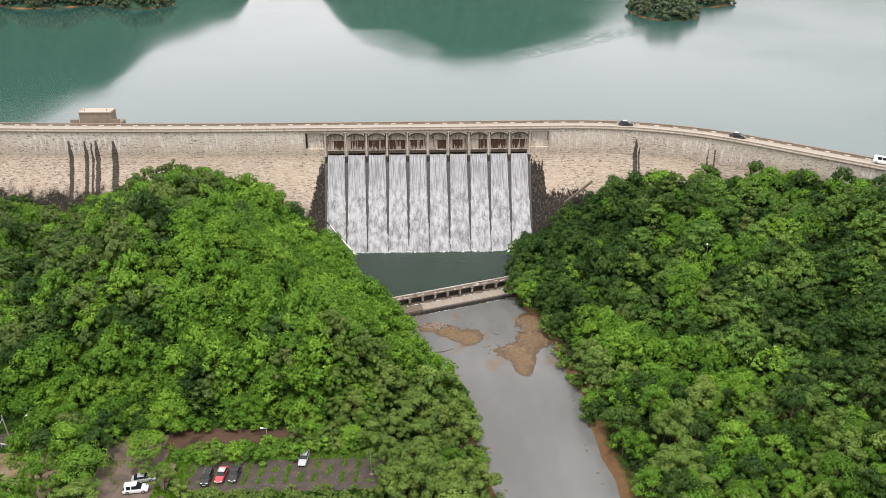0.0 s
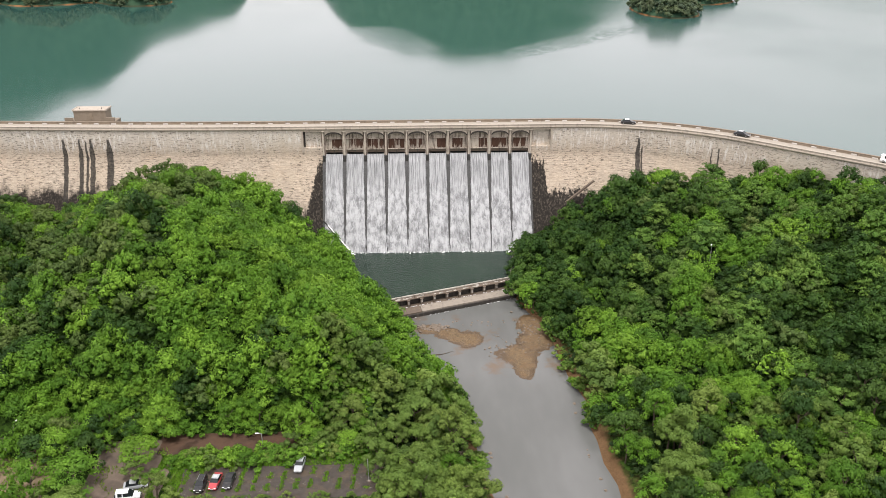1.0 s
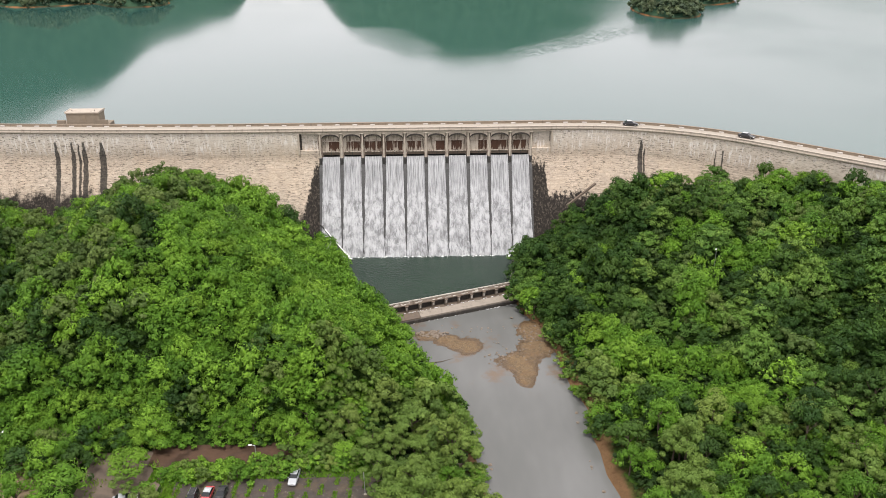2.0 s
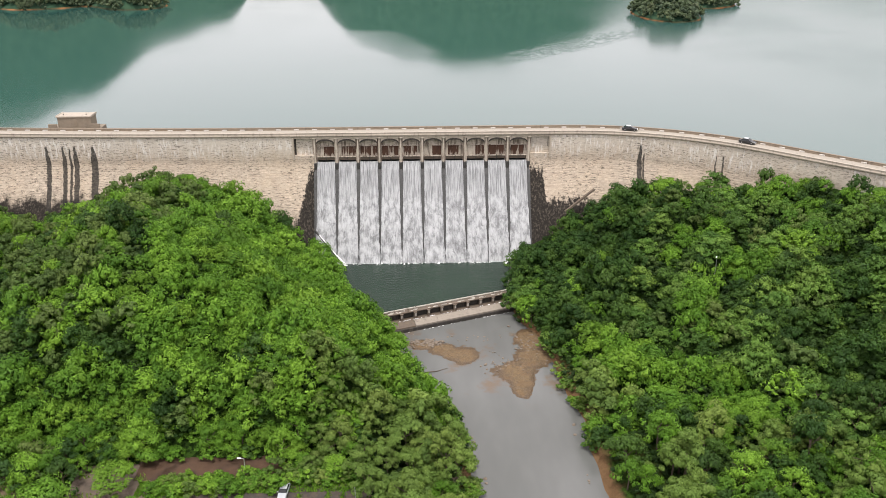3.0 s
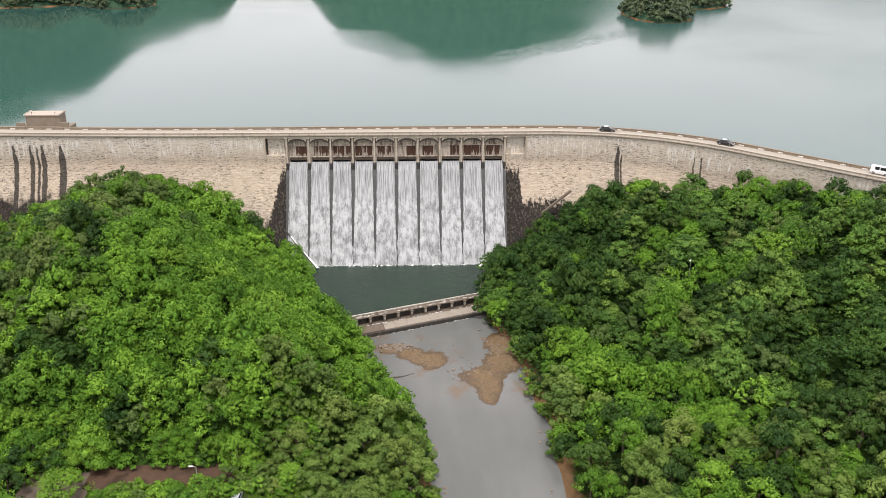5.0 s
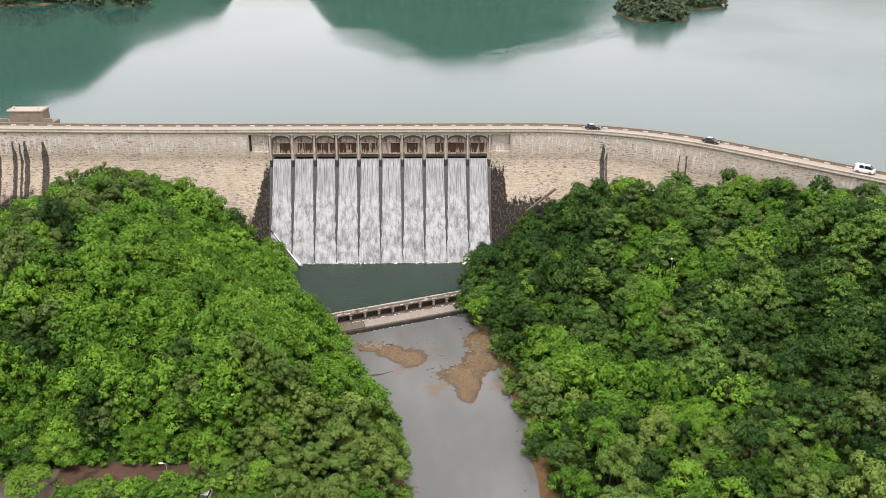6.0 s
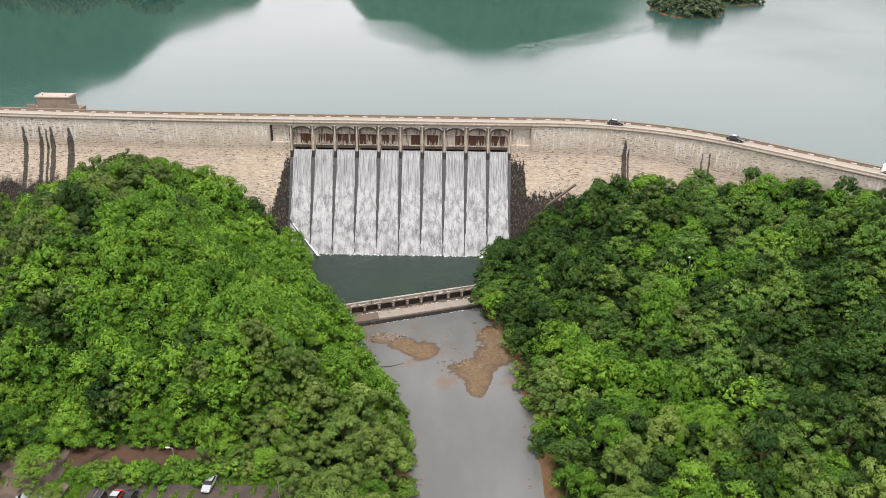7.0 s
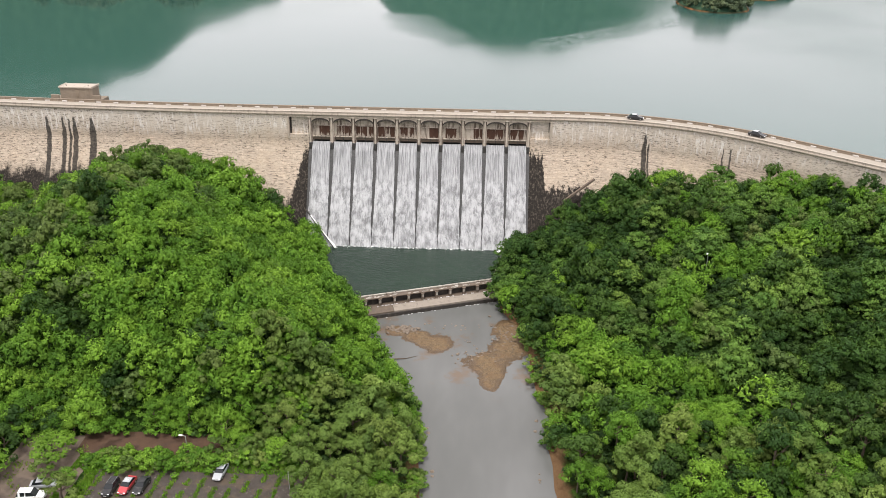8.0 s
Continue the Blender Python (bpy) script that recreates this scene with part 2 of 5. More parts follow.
def mat_reservoir():
    """Calm water with a breeze that ruffles it in one pale patch and along a line."""
    n = Nodes("reservoir_water")
    x, y = n.axis(0), n.axis(1)
    col = n.mix(n.noise(0.012, 3), (0.024, 0.072, 0.063), (0.031, 0.086, 0.074))
    edge = n.math("MULTIPLY", n.math("SUBTRACT", n.noise(0.03, 5, 0.6, (0.6, 1.0, 1)), 0.5), 44.0)
    px = n.math("DIVIDE", n.math("ADD", x, n.math("ADD", 14.0, n.math("MULTIPLY", n.math("SUBTRACT", y, 210.0), 0.3))), 20.0)
    py = n.math("DIVIDE", n.math("SUBTRACT", y, 212.0), 44.0)
    ruffled = n.ramp(n.math("ADD", n.math("ADD", n.math("MULTIPLY", px, px), n.math("MULTIPLY", py, py)), n.math("MULTIPLY", edge, 0.03)), 0.1, 1.4, 0.75, 0)
    # a line of catspaws at the edge of the breeze
    line = n.math("ADD", n.math("SUBTRACT", x, y), n.math("ADD", 119.0, n.math("MULTIPLY", edge, 0.25)))
    paws = n.math("MULTIPLY", n.ramp(n.math("ABSOLUTE", line), 2, 20, 1, 0), n.math("MULTIPLY", n.ramp(x, 34, 56), n.ramp(x, 150, 120)))
    breeze = n.math("ADD", n.math("ADD", n.ramp(n.noise(0.011, 3, 0.5, (0.7, 1.6, 1)), 0.52, 0.66, 0.6, 2.0), n.math("MULTIPLY", ruffled, 9.0)), n.math("MULTIPLY", paws, n.ramp(n.noise(0.45, 4, 0.7, (1, 0.55, 1)), 0.46, 0.62, 0, 30.0)))
    ripple = n.math("ADD", n.math("MULTIPLY", n.noise(0.9, 3, 0.5, (1, 0.5, 1)), breeze), n.math("MULTIPLY", n.noise(0.12, 3, 0.5, (1, 0.5, 1)), 2.0))
    rough = n.math("ADD", n.ramp(n.noise(0.01, 3), 0.35, 0.65, 0.05, 0.10), n.ramp(x, 70, 190, 0.0, 0.16))
    return n.done(col, n.math("ADD", rough, n.math("MULTIPLY", ruffled, 0.14)), ior=1.85, normal=n.bump(ripple, 0.10, 0.05))


def mat_pool():
    n = Nodes("pool_water")
    col = n.mix(n.noise(0.1, 3), (0.006, 0.018, 0.012), (0.017, 0.040, 0.023))
    return n.done(col, 0.12, ior=1.33, normal=n.bump(n.noise(1.3, 5, 0.65, (0.7, 1.3, 1)), 1.0, 0.26))


def mat_river():
    n = Nodes("river_water")
    col = n.mix(n.ramp(n.noise(0.05, 4, 0.6, (1, 0.35, 1)), 0.35, 0.65), (0.116, 0.119, 0.114), (0.152, 0.155, 0.151))
    shallow = n.ramp(n.noise(0.12, 5, 0.6), 0.52, 0.66)
    near_bars = n.math("MULTIPLY", n.ramp(n.axis(1), -84, -72), n.ramp(n.axis(1), -46, -52))
    col = n.mix(n.math("MULTIPLY", shallow, n.math("MULTIPLY", near_bars, 0.7)), col, (0.15, 0.095, 0.055))
    return n.done(col, 0.16, ior=1.33, normal=n.bump(n.noise(1.2, 3, 0.5, (1, 0.6, 1)), 0.12, 0.06))


def mat_falls():
    """Aerated sheet of falling water: fine strands at the lip that break into billowing clots lower down."""
    n = Nodes("white_water")
    z = n.axis(2)
    strands = n.noise(3.0, 5, 0.6, (1.5, 0.12, 0.05), warp=0.15)
    clots = n.noise(1.5, 6, 0.68, (1.0, 0.3, 0.50), warp=0.7)
    teeth = n.cells(0.62, (1.0, 0.15, 0.62))
    clots = n.math("ADD", n.math("MULTIPLY", clots, 0.9), n.math("MULTIPLY", n.math("SUBTRACT", 0.62, teeth), 0.34))
    low = n.ramp(z, 25, 13)
    w = n.math("ADD", n.math("MULTIPLY", strands, n.ramp(low, 0, 1, 1.0, 0.25)), n.math("MULTIPLY", clots, n.ramp(low, 0, 1, 0.0, 0.80)))
    f = n.ramp(w, 0.32, 0.66)
    col = n.mix(f, (0.185, 0.19, 0.195), (0.49, 0.50, 0.515))
    return n.done(col, 0.5, ior=1.33, normal=n.bump(w, 0.9, 0.5))


def mat_asphalt():
    n = Nodes("worn_asphalt")
    col = n.mix(n.noise(1.1, 6, 0.7), (0.026, 0.021, 0.018), (0.075, 0.062, 0.052))
    moss = n.ramp(n.noise(0.5, 5, 0.7), 0.48, 0.62)
    col = n.mix(n.math("MULTIPLY", moss, 0.6), col, (0.09, 0.065, 0.04))
    pale = n.ramp(n.noise(0.9, 5, 0.8), 0.60, 0.70)
    col = n.mix(n.math("MULTIPLY", pale, 0.6), col, (0.26, 0.24, 0.21))
    return n.done(col, n.ramp(n.noise(0.4, 3), 0.4, 0.6, 0.9, 0.5), normal=n.bump(n.noise(9, 4, 0.7), 0.4, 0.03))


MASONRY = mat_masonry()
STONE = mat_cement("dressed_granite", (0.34, 0.29, 0.235), (0.50, 0.44, 0.365), 1.4, 0.4)
PALESTONE = mat_cement("pale_column_stone", (0.42, 0.365, 0.30), (0.60, 0.54, 0.46), 1.4, 0.6, dark=(0.13, 0.085, 0.055), start=0.47)
CORNICE = mat_cement("weathered_coping", (0.31, 0.27, 0.225), (0.50, 0.435, 0.365), 1.0, 0.5)
BACKSTONE = mat_cement("brown_parapet_stone", (0.16, 0.125, 0.09), (0.30, 0.245, 0.185), 1.0, 0.6)
ROADTOP = mat_cement("pale_concrete_road", (0.28, 0.25, 0.21), (0.40, 0.36, 0.305), 0.6, 0.4)
WHITESTONE = mat_cement("whitewashed_stone", (0.46, 0.43, 0.39), (0.62, 0.59, 0.55), 2.0, 0.2)
PANEL = mat_cement("stained_concrete_panel", (0.38, 0.325, 0.27), (0.56, 0.49, 0.42), 1.0, 0.9, dark=(0.075, 0.045, 0.031), start=0.43)
BAYPANEL = mat_cement("pale_bay_panel", (0.37, 0.32, 0.265), (0.52, 0.46, 0.39), 1.6, 0.85, dark=(0.075, 0.052, 0.038), start=0.46)
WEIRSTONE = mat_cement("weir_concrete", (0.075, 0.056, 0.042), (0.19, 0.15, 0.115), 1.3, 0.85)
WEIRCAP = mat_cement("worn_pale_render", (0.30, 0.27, 0.235), (0.52, 0.49, 0.44), 1.6, 0.8, dark=(0.10, 0.075, 0.055), start=0.48)
APRON = mat_cement("pale_apron_concrete", (0.22, 0.19, 0.158), (0.33, 0.29, 0.242), 0.9, 0.5)
WETSTONE = mat_cement("wet_dark_stone", (0.025, 0.025, 0.024), (0.075, 0.07, 0.065), 1.4, 0.5, rough=0.5, dark=(0.012, 0.012, 0.012))
WETFILM = mat_cement("stone_under_thin_water", (0.04, 0.04, 0.04), (0.115, 0.115, 0.115), 1.6, 0.4, rough=0.8, dark=(0.03, 0.03, 0.03))
RUST = mat_rust()
HOUSESTONE = mat_cement("brown_house_stone", (0.17, 0.135, 0.10), (0.28, 0.235, 0.18), 0.9, 0.4)
# dark stone; also used where shade is painted in recesses and openings
DARK = mat_cement("dark_stone_and_shade", (0.02, 0.018, 0.016), (0.06, 0.052, 0.045), 2.0, 0.5)
GROUND = mat_ground()
TRACK = mat_earth("red_brown_earth", (0.042, 0.023, 0.014), (0.115, 0.066, 0.040))
YARD = mat_earth("wet_grey_brown_dirt", (0.085, 0.062, 0.047), (0.190, 0.150, 0.118))
BARE = mat_earth("dry_tan_earth", (0.12, 0.088, 0.052), (0.27, 0.205, 0.13))
GRAVEL = mat_gravel()
LAKE, POOL, RIVER, FALLS = mat_reservoir(), mat_pool(), mat_river(), mat_falls()
FOAM = mat_plain("foam", (0.85, 0.86, 0.86), 0.6, vary=0.1)
ASPHALT = mat_asphalt()
LEAF_BRIGHT = mat_leaf("creeper_leaf", (0.088, 0.205, 0.020), (0.131, 0.281, 0.023), (0.256, 0.464, 0.053))
LEAF_DARK = mat_leaf("broadleaf", (0.029, 0.074, 0.015), (0.046, 0.106, 0.019), (0.087, 0.168, 0.029))
LEAF_SPREAD = mat_leaf("spreading_leaf", (0.088, 0.189, 0.033), (0.139, 0.263, 0.044), (0.238, 0.380, 0.074))
LEAF_GREY = mat_leaf("grey_green_leaf", (0.119, 0.200, 0.039), (0.157, 0.251, 0.050), (0.208, 0.307, 0.065))
LEAF_OLIVE = mat_leaf("olive_leaf", (0.084, 0.142, 0.036), (0.111, 0.181, 0.042), (0.154, 0.216, 0.058))
# paler and greyer leaf colour that paints distance haze onto the far woods
LEAF_FAR_HAZE = mat_leaf("far_haze_leaf", (0.085, 0.122, 0.070), (0.110, 0.150, 0.082), (0.145, 0.182, 0.095))
# darker than the tree leaves, so gaps between crowns look deeper in shade
LEAF_GAP_SHADE = mat_leaf("gap_shade_leaf", (0.022, 0.052, 0.012), (0.030, 0.066, 0.015), (0.046, 0.092, 0.020))
GRASS = mat_leaf("grass_blade", (0.13, 0.30, 0.022), (0.18, 0.36, 0.03), (0.24, 0.34, 0.06))
BARK = mat_plain("bark", (0.10, 0.075, 0.055), 0.9, vary=0.35, scale=5)


# ---- mesh helpers ----
def mesh_from(name, verts, faces, material, smooth=False):
    me = bpy.data.meshes.new(name)
    me.from_pydata([tuple(v) for v in verts], [], [tuple(f) for f in faces])
    me.materials.append(material)
    if smooth:
        me.polygons.foreach_set("use_smooth", [True] * len(me.polygons))
    me.update()
    return me


def tri_mesh(name, verts, tris, material):
    """A mesh of many triangles from arrays."""
    me = bpy.data.meshes.new(name)
    nv, nt = len(verts), len(tris)
    me.vertices.add(nv)
    me.vertices.foreach_set("co", np.ascontiguousarray(verts, dtype=np.float32).ravel())
    me.loops.add(nt * 3)
    me.loops.foreach_set("vertex_index", np.ascontiguousarray(tris, dtype=np.int32).ravel())
    me.polygons.add(nt)
    me.polygons.foreach_set("loop_start", np.arange(0, nt * 3, 3, dtype=np.int32))
    me.materials.append(material)
    me.update(calc_edges=True)
    return me


def attach(name, me, parent, label=""):
    ob = new(name, me)
    if parent is not None:
        ob.parent = parent
    return tagged(ob, label) if label else ob


def part(name, bm, material, parent, label="", smooth=False):
    me = bpy.data.meshes.new(name)
    bmesh.ops.recalc_face_normals(bm, faces=bm.faces)
    bm.to_mesh(me)
    bm.free()
    me.materials.append(material)
    if smooth:
        me.polygons.foreach_set("use_smooth", [True] * len(me.polygons))
    return attach(name, me, parent, label)


def box_into(bm, size, at=(0, 0, 0), turn=None, bevel=0.0):
    r = bmesh.ops.create_cube(bm, size=1.0)
    vs = r["verts"]
    m = Matrix.Translation(at) @ (turn or Matrix()) @ Matrix.Diagonal((*size, 1))
    bmesh.ops.transform(bm, matrix=m, verts=vs)
    if bevel:
        es = list({e for v in vs for e in v.link_edges})
        bmesh.ops.bevel(bm, geom=es, offset=bevel, segments=1, affect="EDGES", profile=0.5)


def box(name, size, at, material, parent, label="", turn=None, bevel=0.04):
    bm = bmesh.new()
    box_into(bm, size, at, turn, bevel)
    return part(name, bm, material, parent, label)


def cyl_into(bm, r1, r2, a, b, seg=8):
    a, b = Vector(a), Vector(b)
    m = Matrix.Translation((a + b) / 2) @ (b - a).to_track_quat("Z", "Y").to_matrix().to_4x4()
    bmesh.ops.create_cone(bm, cap_ends=True, segments=seg, radius1=r1, radius2=r2, depth=(b - a).length, matrix=m)


def thing(name, label, category, group="", kind="", at=(0, 0, 0)):
    ob = new(name)
    ob.location = at
    return tagged(ob, label, category, group, kind)


# ---- the plan: dam line, river, terrain ----
LAKE_Z, POOL_Z, RIVER_Z, LOT_Z = 27.6, 2.7, 0.0, 2.6
ROAD_Z, TOP_Z, LIP_Z = 35.25, 35.95, 27.3
ARC_X, ARC_R, ARC_END = 40.0, 68.0, radians(44)
S_LEFT, S_RIGHT = -190.0, 210.0


def dam_line(s):
    """Front line of the dam at distance s along it (s = x on the straight): place and heading."""
    if s <= ARC_X:
        bend = max(0.0, -40.0 - s)
        return Vector((s, 0.0005 * bend * bend, 0)), 0.0
    a = min((s - ARC_X) / ARC_R, ARC_END)
    p = Vector((ARC_X + ARC_R * math.sin(a), -ARC_R * (1 - math.cos(a)), 0))
    rest = s - ARC_X - ARC_R * ARC_END
    if rest > 0:
        p += Vector((math.cos(ARC_END), -math.sin(ARC_END), 0)) * rest
    return p, -a


def dam_at(s, off, z):
    """A point off metres upstream of the front line."""
    p, a = dam_line(s)
    return p + Vector((-math.sin(a) * off, math.cos(a) * off, z))


def batter(z):
    """How far the downstream face stands out at height z."""
    d = max(0.0, 28.0 - z)
    return 0.12 * d * d / (d + 7.0) + 0.52 * d * d / (d + 4.0)


LEFT_HILLS = ((14.0, -22.5, -93.0, 11.0, 22.0), (23.0, -120.0, -52.0, 17.2, 36.0), (22.6, -66.5, -22.0, 30.5, 45.0), (20.1, -54.6, -68.4, 31.8, 25.6))
RIGHT_HILLS = ((13.0, 111.0, -64.2, 35.6, 18.4), (34.7, 109.2, -51.5, 35.2, 82.2), (-22.4, 104.2, -66.6, 24.1, 30.9), (16.0, 57.0, -18.5, 26.8, 36.7))
OUTER_HILLS = ((40.0, -260.0, -60.0, 110.0, 160.0), (55.0, 270.0, -110.0, 100.0, 170.0), (45.0, -300.0, -420.0, 140.0, 200.0), (50.0, 330.0, -480.0, 150.0, 220.0))
FAR_HILLS = ((105.0, -460, 500, 60, 80), (98.0, -390, 510, 48, 80), (86.0, -335, 515, 40, 80), (76.0, -285, 520, 36, 80), (48.0, -240, 525, 34, 80), (40.0, -200, 530, 28, 80), (34.0, -163, 535, 24, 75),
             (50.0, -70, 620, 34, 90), (70.0, -20, 620, 38, 90), (77.0, 35, 620, 40, 90), (76.0, 90, 620, 42, 90), (63.0, 150, 620, 42, 90), (36.0, 205, 620, 42, 90), (34.0, 258, 620, 36, 90),
             (60.0, 560.0, 760.0, 240.0, 170.0), (110.0, -320.0, 1500.0, 500.0, 300.0), (110.0, 600.0, 1500.0, 500.0, 300.0), (70.0, -700.0, 120.0, 260.0, 240.0), (80.0, 700.0, 150.0, 240.0, 260.0))
# low wooded points that reach out into the reservoir
POINTS = ((19, -258, 386, 34, 34), (19, -192, 372, 26, 28), (24, 156, 310, 23, 40), (20, 196, 372, 30, 44), (14, -22, 412, 26, 14))


def hills(rows, x, y):
    return sum(h * np.exp(-((x - cx) / sx) ** 2 - ((y - cy) / sy) ** 2) for h, cx, cy, sx, sy in rows)


def left_bank(y):
    return np.interp(y, (-700, -160, -119, -111, -104, -96, -84, -67, -50, -40, -12), (-20, 9, 12.0, 10.2, 9.6, 8.8, 6.6, -0.9, -9.6, -17.5, -24.0))


def right_bank(y):
    return np.interp(y, (-700, -160, -119, -114, -108, -101, -96, -87, -78, -62, -52, -44, -36, -12), (18, 31, 29.4, 29.6, 28.4, 28.6, 28.0, 29.0, 27.0, 26.0, 25.0, 21.0, 20.0, 25.0))


def smooth(a, b, x):
    t = np.clip((x - a) / (b - a), 0, 1)
    return t * t * (3 - 2 * t)


def wobble(x, y):
    """Unevenness of natural ground."""
    return (np.sin(x * 0.31 + 1.3 * np.sin(y * 0.17)) + np.sin(y * 0.37 + 1.1 * np.sin(x * 0.23 + 2)) + 0.6 * np.sin(x * 0.9 + y * 0.7)) / 2.6


def dam_front_y(x):
    """y of the dam's front line at x."""
    a = np.arcsin(np.clip((x - ARC_X) / ARC_R, 0, math.sin(ARC_END)))
    y = -ARC_R * (1 - np.cos(a))
    past = np.maximum(0, x - ARC_X - ARC_R * math.sin(ARC_END))
    bend = np.maximum(0, -40 - x)
    return y - past * math.tan(ARC_END) + 0.0005 * bend * bend


def ground_z(x, y):
    x, y = np.asarray(x, float), np.asarray(y, float)
    wood = np.where(x < 10, hills(LEFT_HILLS, x, y), hills(RIGHT_HILLS, x, y)) + hills(OUTER_HILLS, x, y) + 0.5 * wobble(x, y)
    # the levelled terrace of the car park and its track
    lot = smooth(-100, -88, x) * smooth(-5, -11, x) * smooth(-92.0, -100.3, y) * smooth(-175, -150, y)
    wood = wood * (1 - lot) + LOT_Z * lot
    side = np.where(x < (left_bank(y) + right_bank(y)) / 2, left_bank(y) - x, x - right_bank(y))
    bank = smooth(-1.0, 5.0, side)
    z = -1.6 + (np.maximum(wood, 1.5) + 1.6) * bank
    z = np.where(side < -1.0, -1.6, z)
    # upstream of the dam: lake bed and far shores
    far = hills(FAR_HILLS + POINTS, x, y) + 1.5 * wobble(x * 0.2, y * 0.2) + 15.5
    shore = np.maximum(0, np.hypot(x, y - 300) - 900) * 0.05
    up = smooth(2.0, 4.5, y - dam_front_y(x))
    return z * (1 - up) + (far + shore) * up


def grid_axis(fine_a, fine_b, step, far):
    mid = np.arange(fine_a, fine_b + 1e-6, step)
    out, g, p = [], step, 0.0
    while p < far:
        g *= 1.22
        p += g
        out.append(p)
    return np.concatenate([fine_a - np.array(out)[::-1], mid, fine_b + np.array(out)])


def build_ground():
    xs, ys = grid_axis(-130, 126, 1.6, 3800), grid_axis(-135, 8, 1.6, 3800)
    ys = np.unique(np.concatenate([ys, np.arange(250, 460, 6.0), np.arange(468, 760, 14.0)]))
    xs = np.unique(np.concatenate([xs, np.arange(-320, 280, 6.0), np.arange(-520, -320, 14.0), np.arange(288, 400, 14.0)]))
    X, Y = np.meshgrid(xs, ys)
    Z = ground_z(X, Y)
    nx, ny = len(xs), len(ys)
    v = np.stack([X, Y, Z], -1).reshape(-1, 3)
    i = (np.arange(ny - 1)[:, None] * nx + np.arange(nx - 1)[None, :]).ravel()
    tris = np.concatenate([np.stack([i, i + 1, i + nx + 1], 1), np.stack([i, i + nx + 1, i + nx], 1)])
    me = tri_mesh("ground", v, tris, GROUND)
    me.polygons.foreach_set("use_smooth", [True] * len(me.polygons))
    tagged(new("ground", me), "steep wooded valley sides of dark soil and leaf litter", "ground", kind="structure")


build_ground()

WEIR_A, WEIR_B = Vector((-14.4, -48.8, 0)), Vector((22.8, -34.6, 0))
WU = (WEIR_B - WEIR_A).normalized()
WV = Vector((WU.y, -WU.x, 0))


def water_sheet(name, outline, z, material, label):
    me = mesh_from(name, [(x, y, z) for x, y in outline], [tuple(range(len(outline)))], material)
    tagged(new(name, me), label, "water", kind="structure")


lake_line = [dam_at(s, 5.0, 0) for s in np.linspace(S_LEFT, S_RIGHT, 60)]
water_sheet("reservoir_water", [(p.x, p.y) for p in lake_line] + [(900, -40), (1900, 500), (1500, 2200), (-1500, 2200), (-1900, 500), (-900, 60)], LAKE_Z, LAKE,
            "calm teal reservoir mirroring hills and cloud")
wa, wb = WEIR_A + WV * 0.6 - WU * 12, WEIR_B + WV * 0.6 + WU * 12
water_sheet("pool_water", [(wa.x, wa.y), (wb.x, wb.y), (36, -6), (-38, -6)], POOL_Z, POOL, "dark green rippled stilling pool below the falls")
wa, wb = WEIR_A + WV * 2.5 - WU * 14, WEIR_B + WV * 2.5 + WU * 14
water_sheet("river_water", [(wa.x, wa.y), (-60, -700), (80, -700), (wb.x + 14, wb.y), (wb.x, wb.y)], RIVER_Z, RIVER, "shallow grey-brown river below the weir")


# ---- the dam ----
dam = thing("dam", "long curved granite masonry dam with an arched overflow", "dam", kind="structure")


def sweep(name, s_list, profile, material, parent, label="", closed=True):
    """A solid run along the dam line: profile is a loop of (off, z)."""
    n, verts, faces, uvs = len(profile), [], [], []
    for s in s_list:
        verts += [dam_at(s, o, z) for o, z in profile]
    for k in range(len(s_list) - 1):
        for j in range(n):
            q = (j + 1) % n
            faces.append((k * n + j, k * n + q, (k + 1) * n + q, (k + 1) * n + j))
            uvs += [(s_list[k], profile[j][1]), (s_list[k], profile[q][1]), (s_list[k + 1], profile[q][1]), (s_list[k + 1], profile[j][1])]
    faces.append(tuple(range(n))[::-1])
    faces.append(tuple((len(s_list) - 1) * n + j for j in range(n)))
    uvs += [(0, 0)] * (2 * n)
    me = mesh_from(name, verts, faces, material)
    layer = me.uv_layers.new(name="UVMap")
    layer.data.foreach_set("uv", np.array(uvs, dtype=np.float32).ravel())
    bm = bmesh.new()
    bm.from_mesh(me)
    bmesh.ops.recalc_face_normals(bm, faces=bm.faces)
    bm.to_mesh(me)
    bm.free()
    return attach(name, me, parent, label)


FACE_Z = [35.1, 33.0, 30.0, 28.0, 26.0, 24.0, 22.0, 20.0, 17.0, 14.0, 11.0, 8.0, 5.0, 2.0, -2.0]
END = 36.0
FINE_Z = [35.1, 32.0, 29.0] + [28.0 - 0.5 * k for k in range(16)] + FACE_Z[7:]
wing = [(-batter(z), z) for z in FINE_Z] + [(6.6, -2.0), (6.6, 35.1)]
sweep("wing_wall", list(np.linspace(S_LEFT, -END, 40)), wing, MASONRY, dam, "tan coursed granite streaked with black seepage")
sweep("wing_wall", list(np.linspace(END, S_RIGHT, 60)), wing, MASONRY, dam, "tan coursed granite streaked with black seepage")

# overflow body: a rounded lip and the battered face under the falls
PITCH, BAYS = 5.98, 10
lip = [(2.6, 26.2), (1.6, 27.0), (1.0, 27.1), (0.5, 26.7), (0.1, 26.0)] + [(-batter(z) - 0.5 + min(0.5, 0.06 * (26 - z)), z) for z in FACE_Z[5:]] + [(6.6, -2.0), (6.6, 26.2)]
sweep("overflow_face", [-30.3, 0.0, 30.3], lip, WETFILM, dam, "wet dark stone under the falling water")
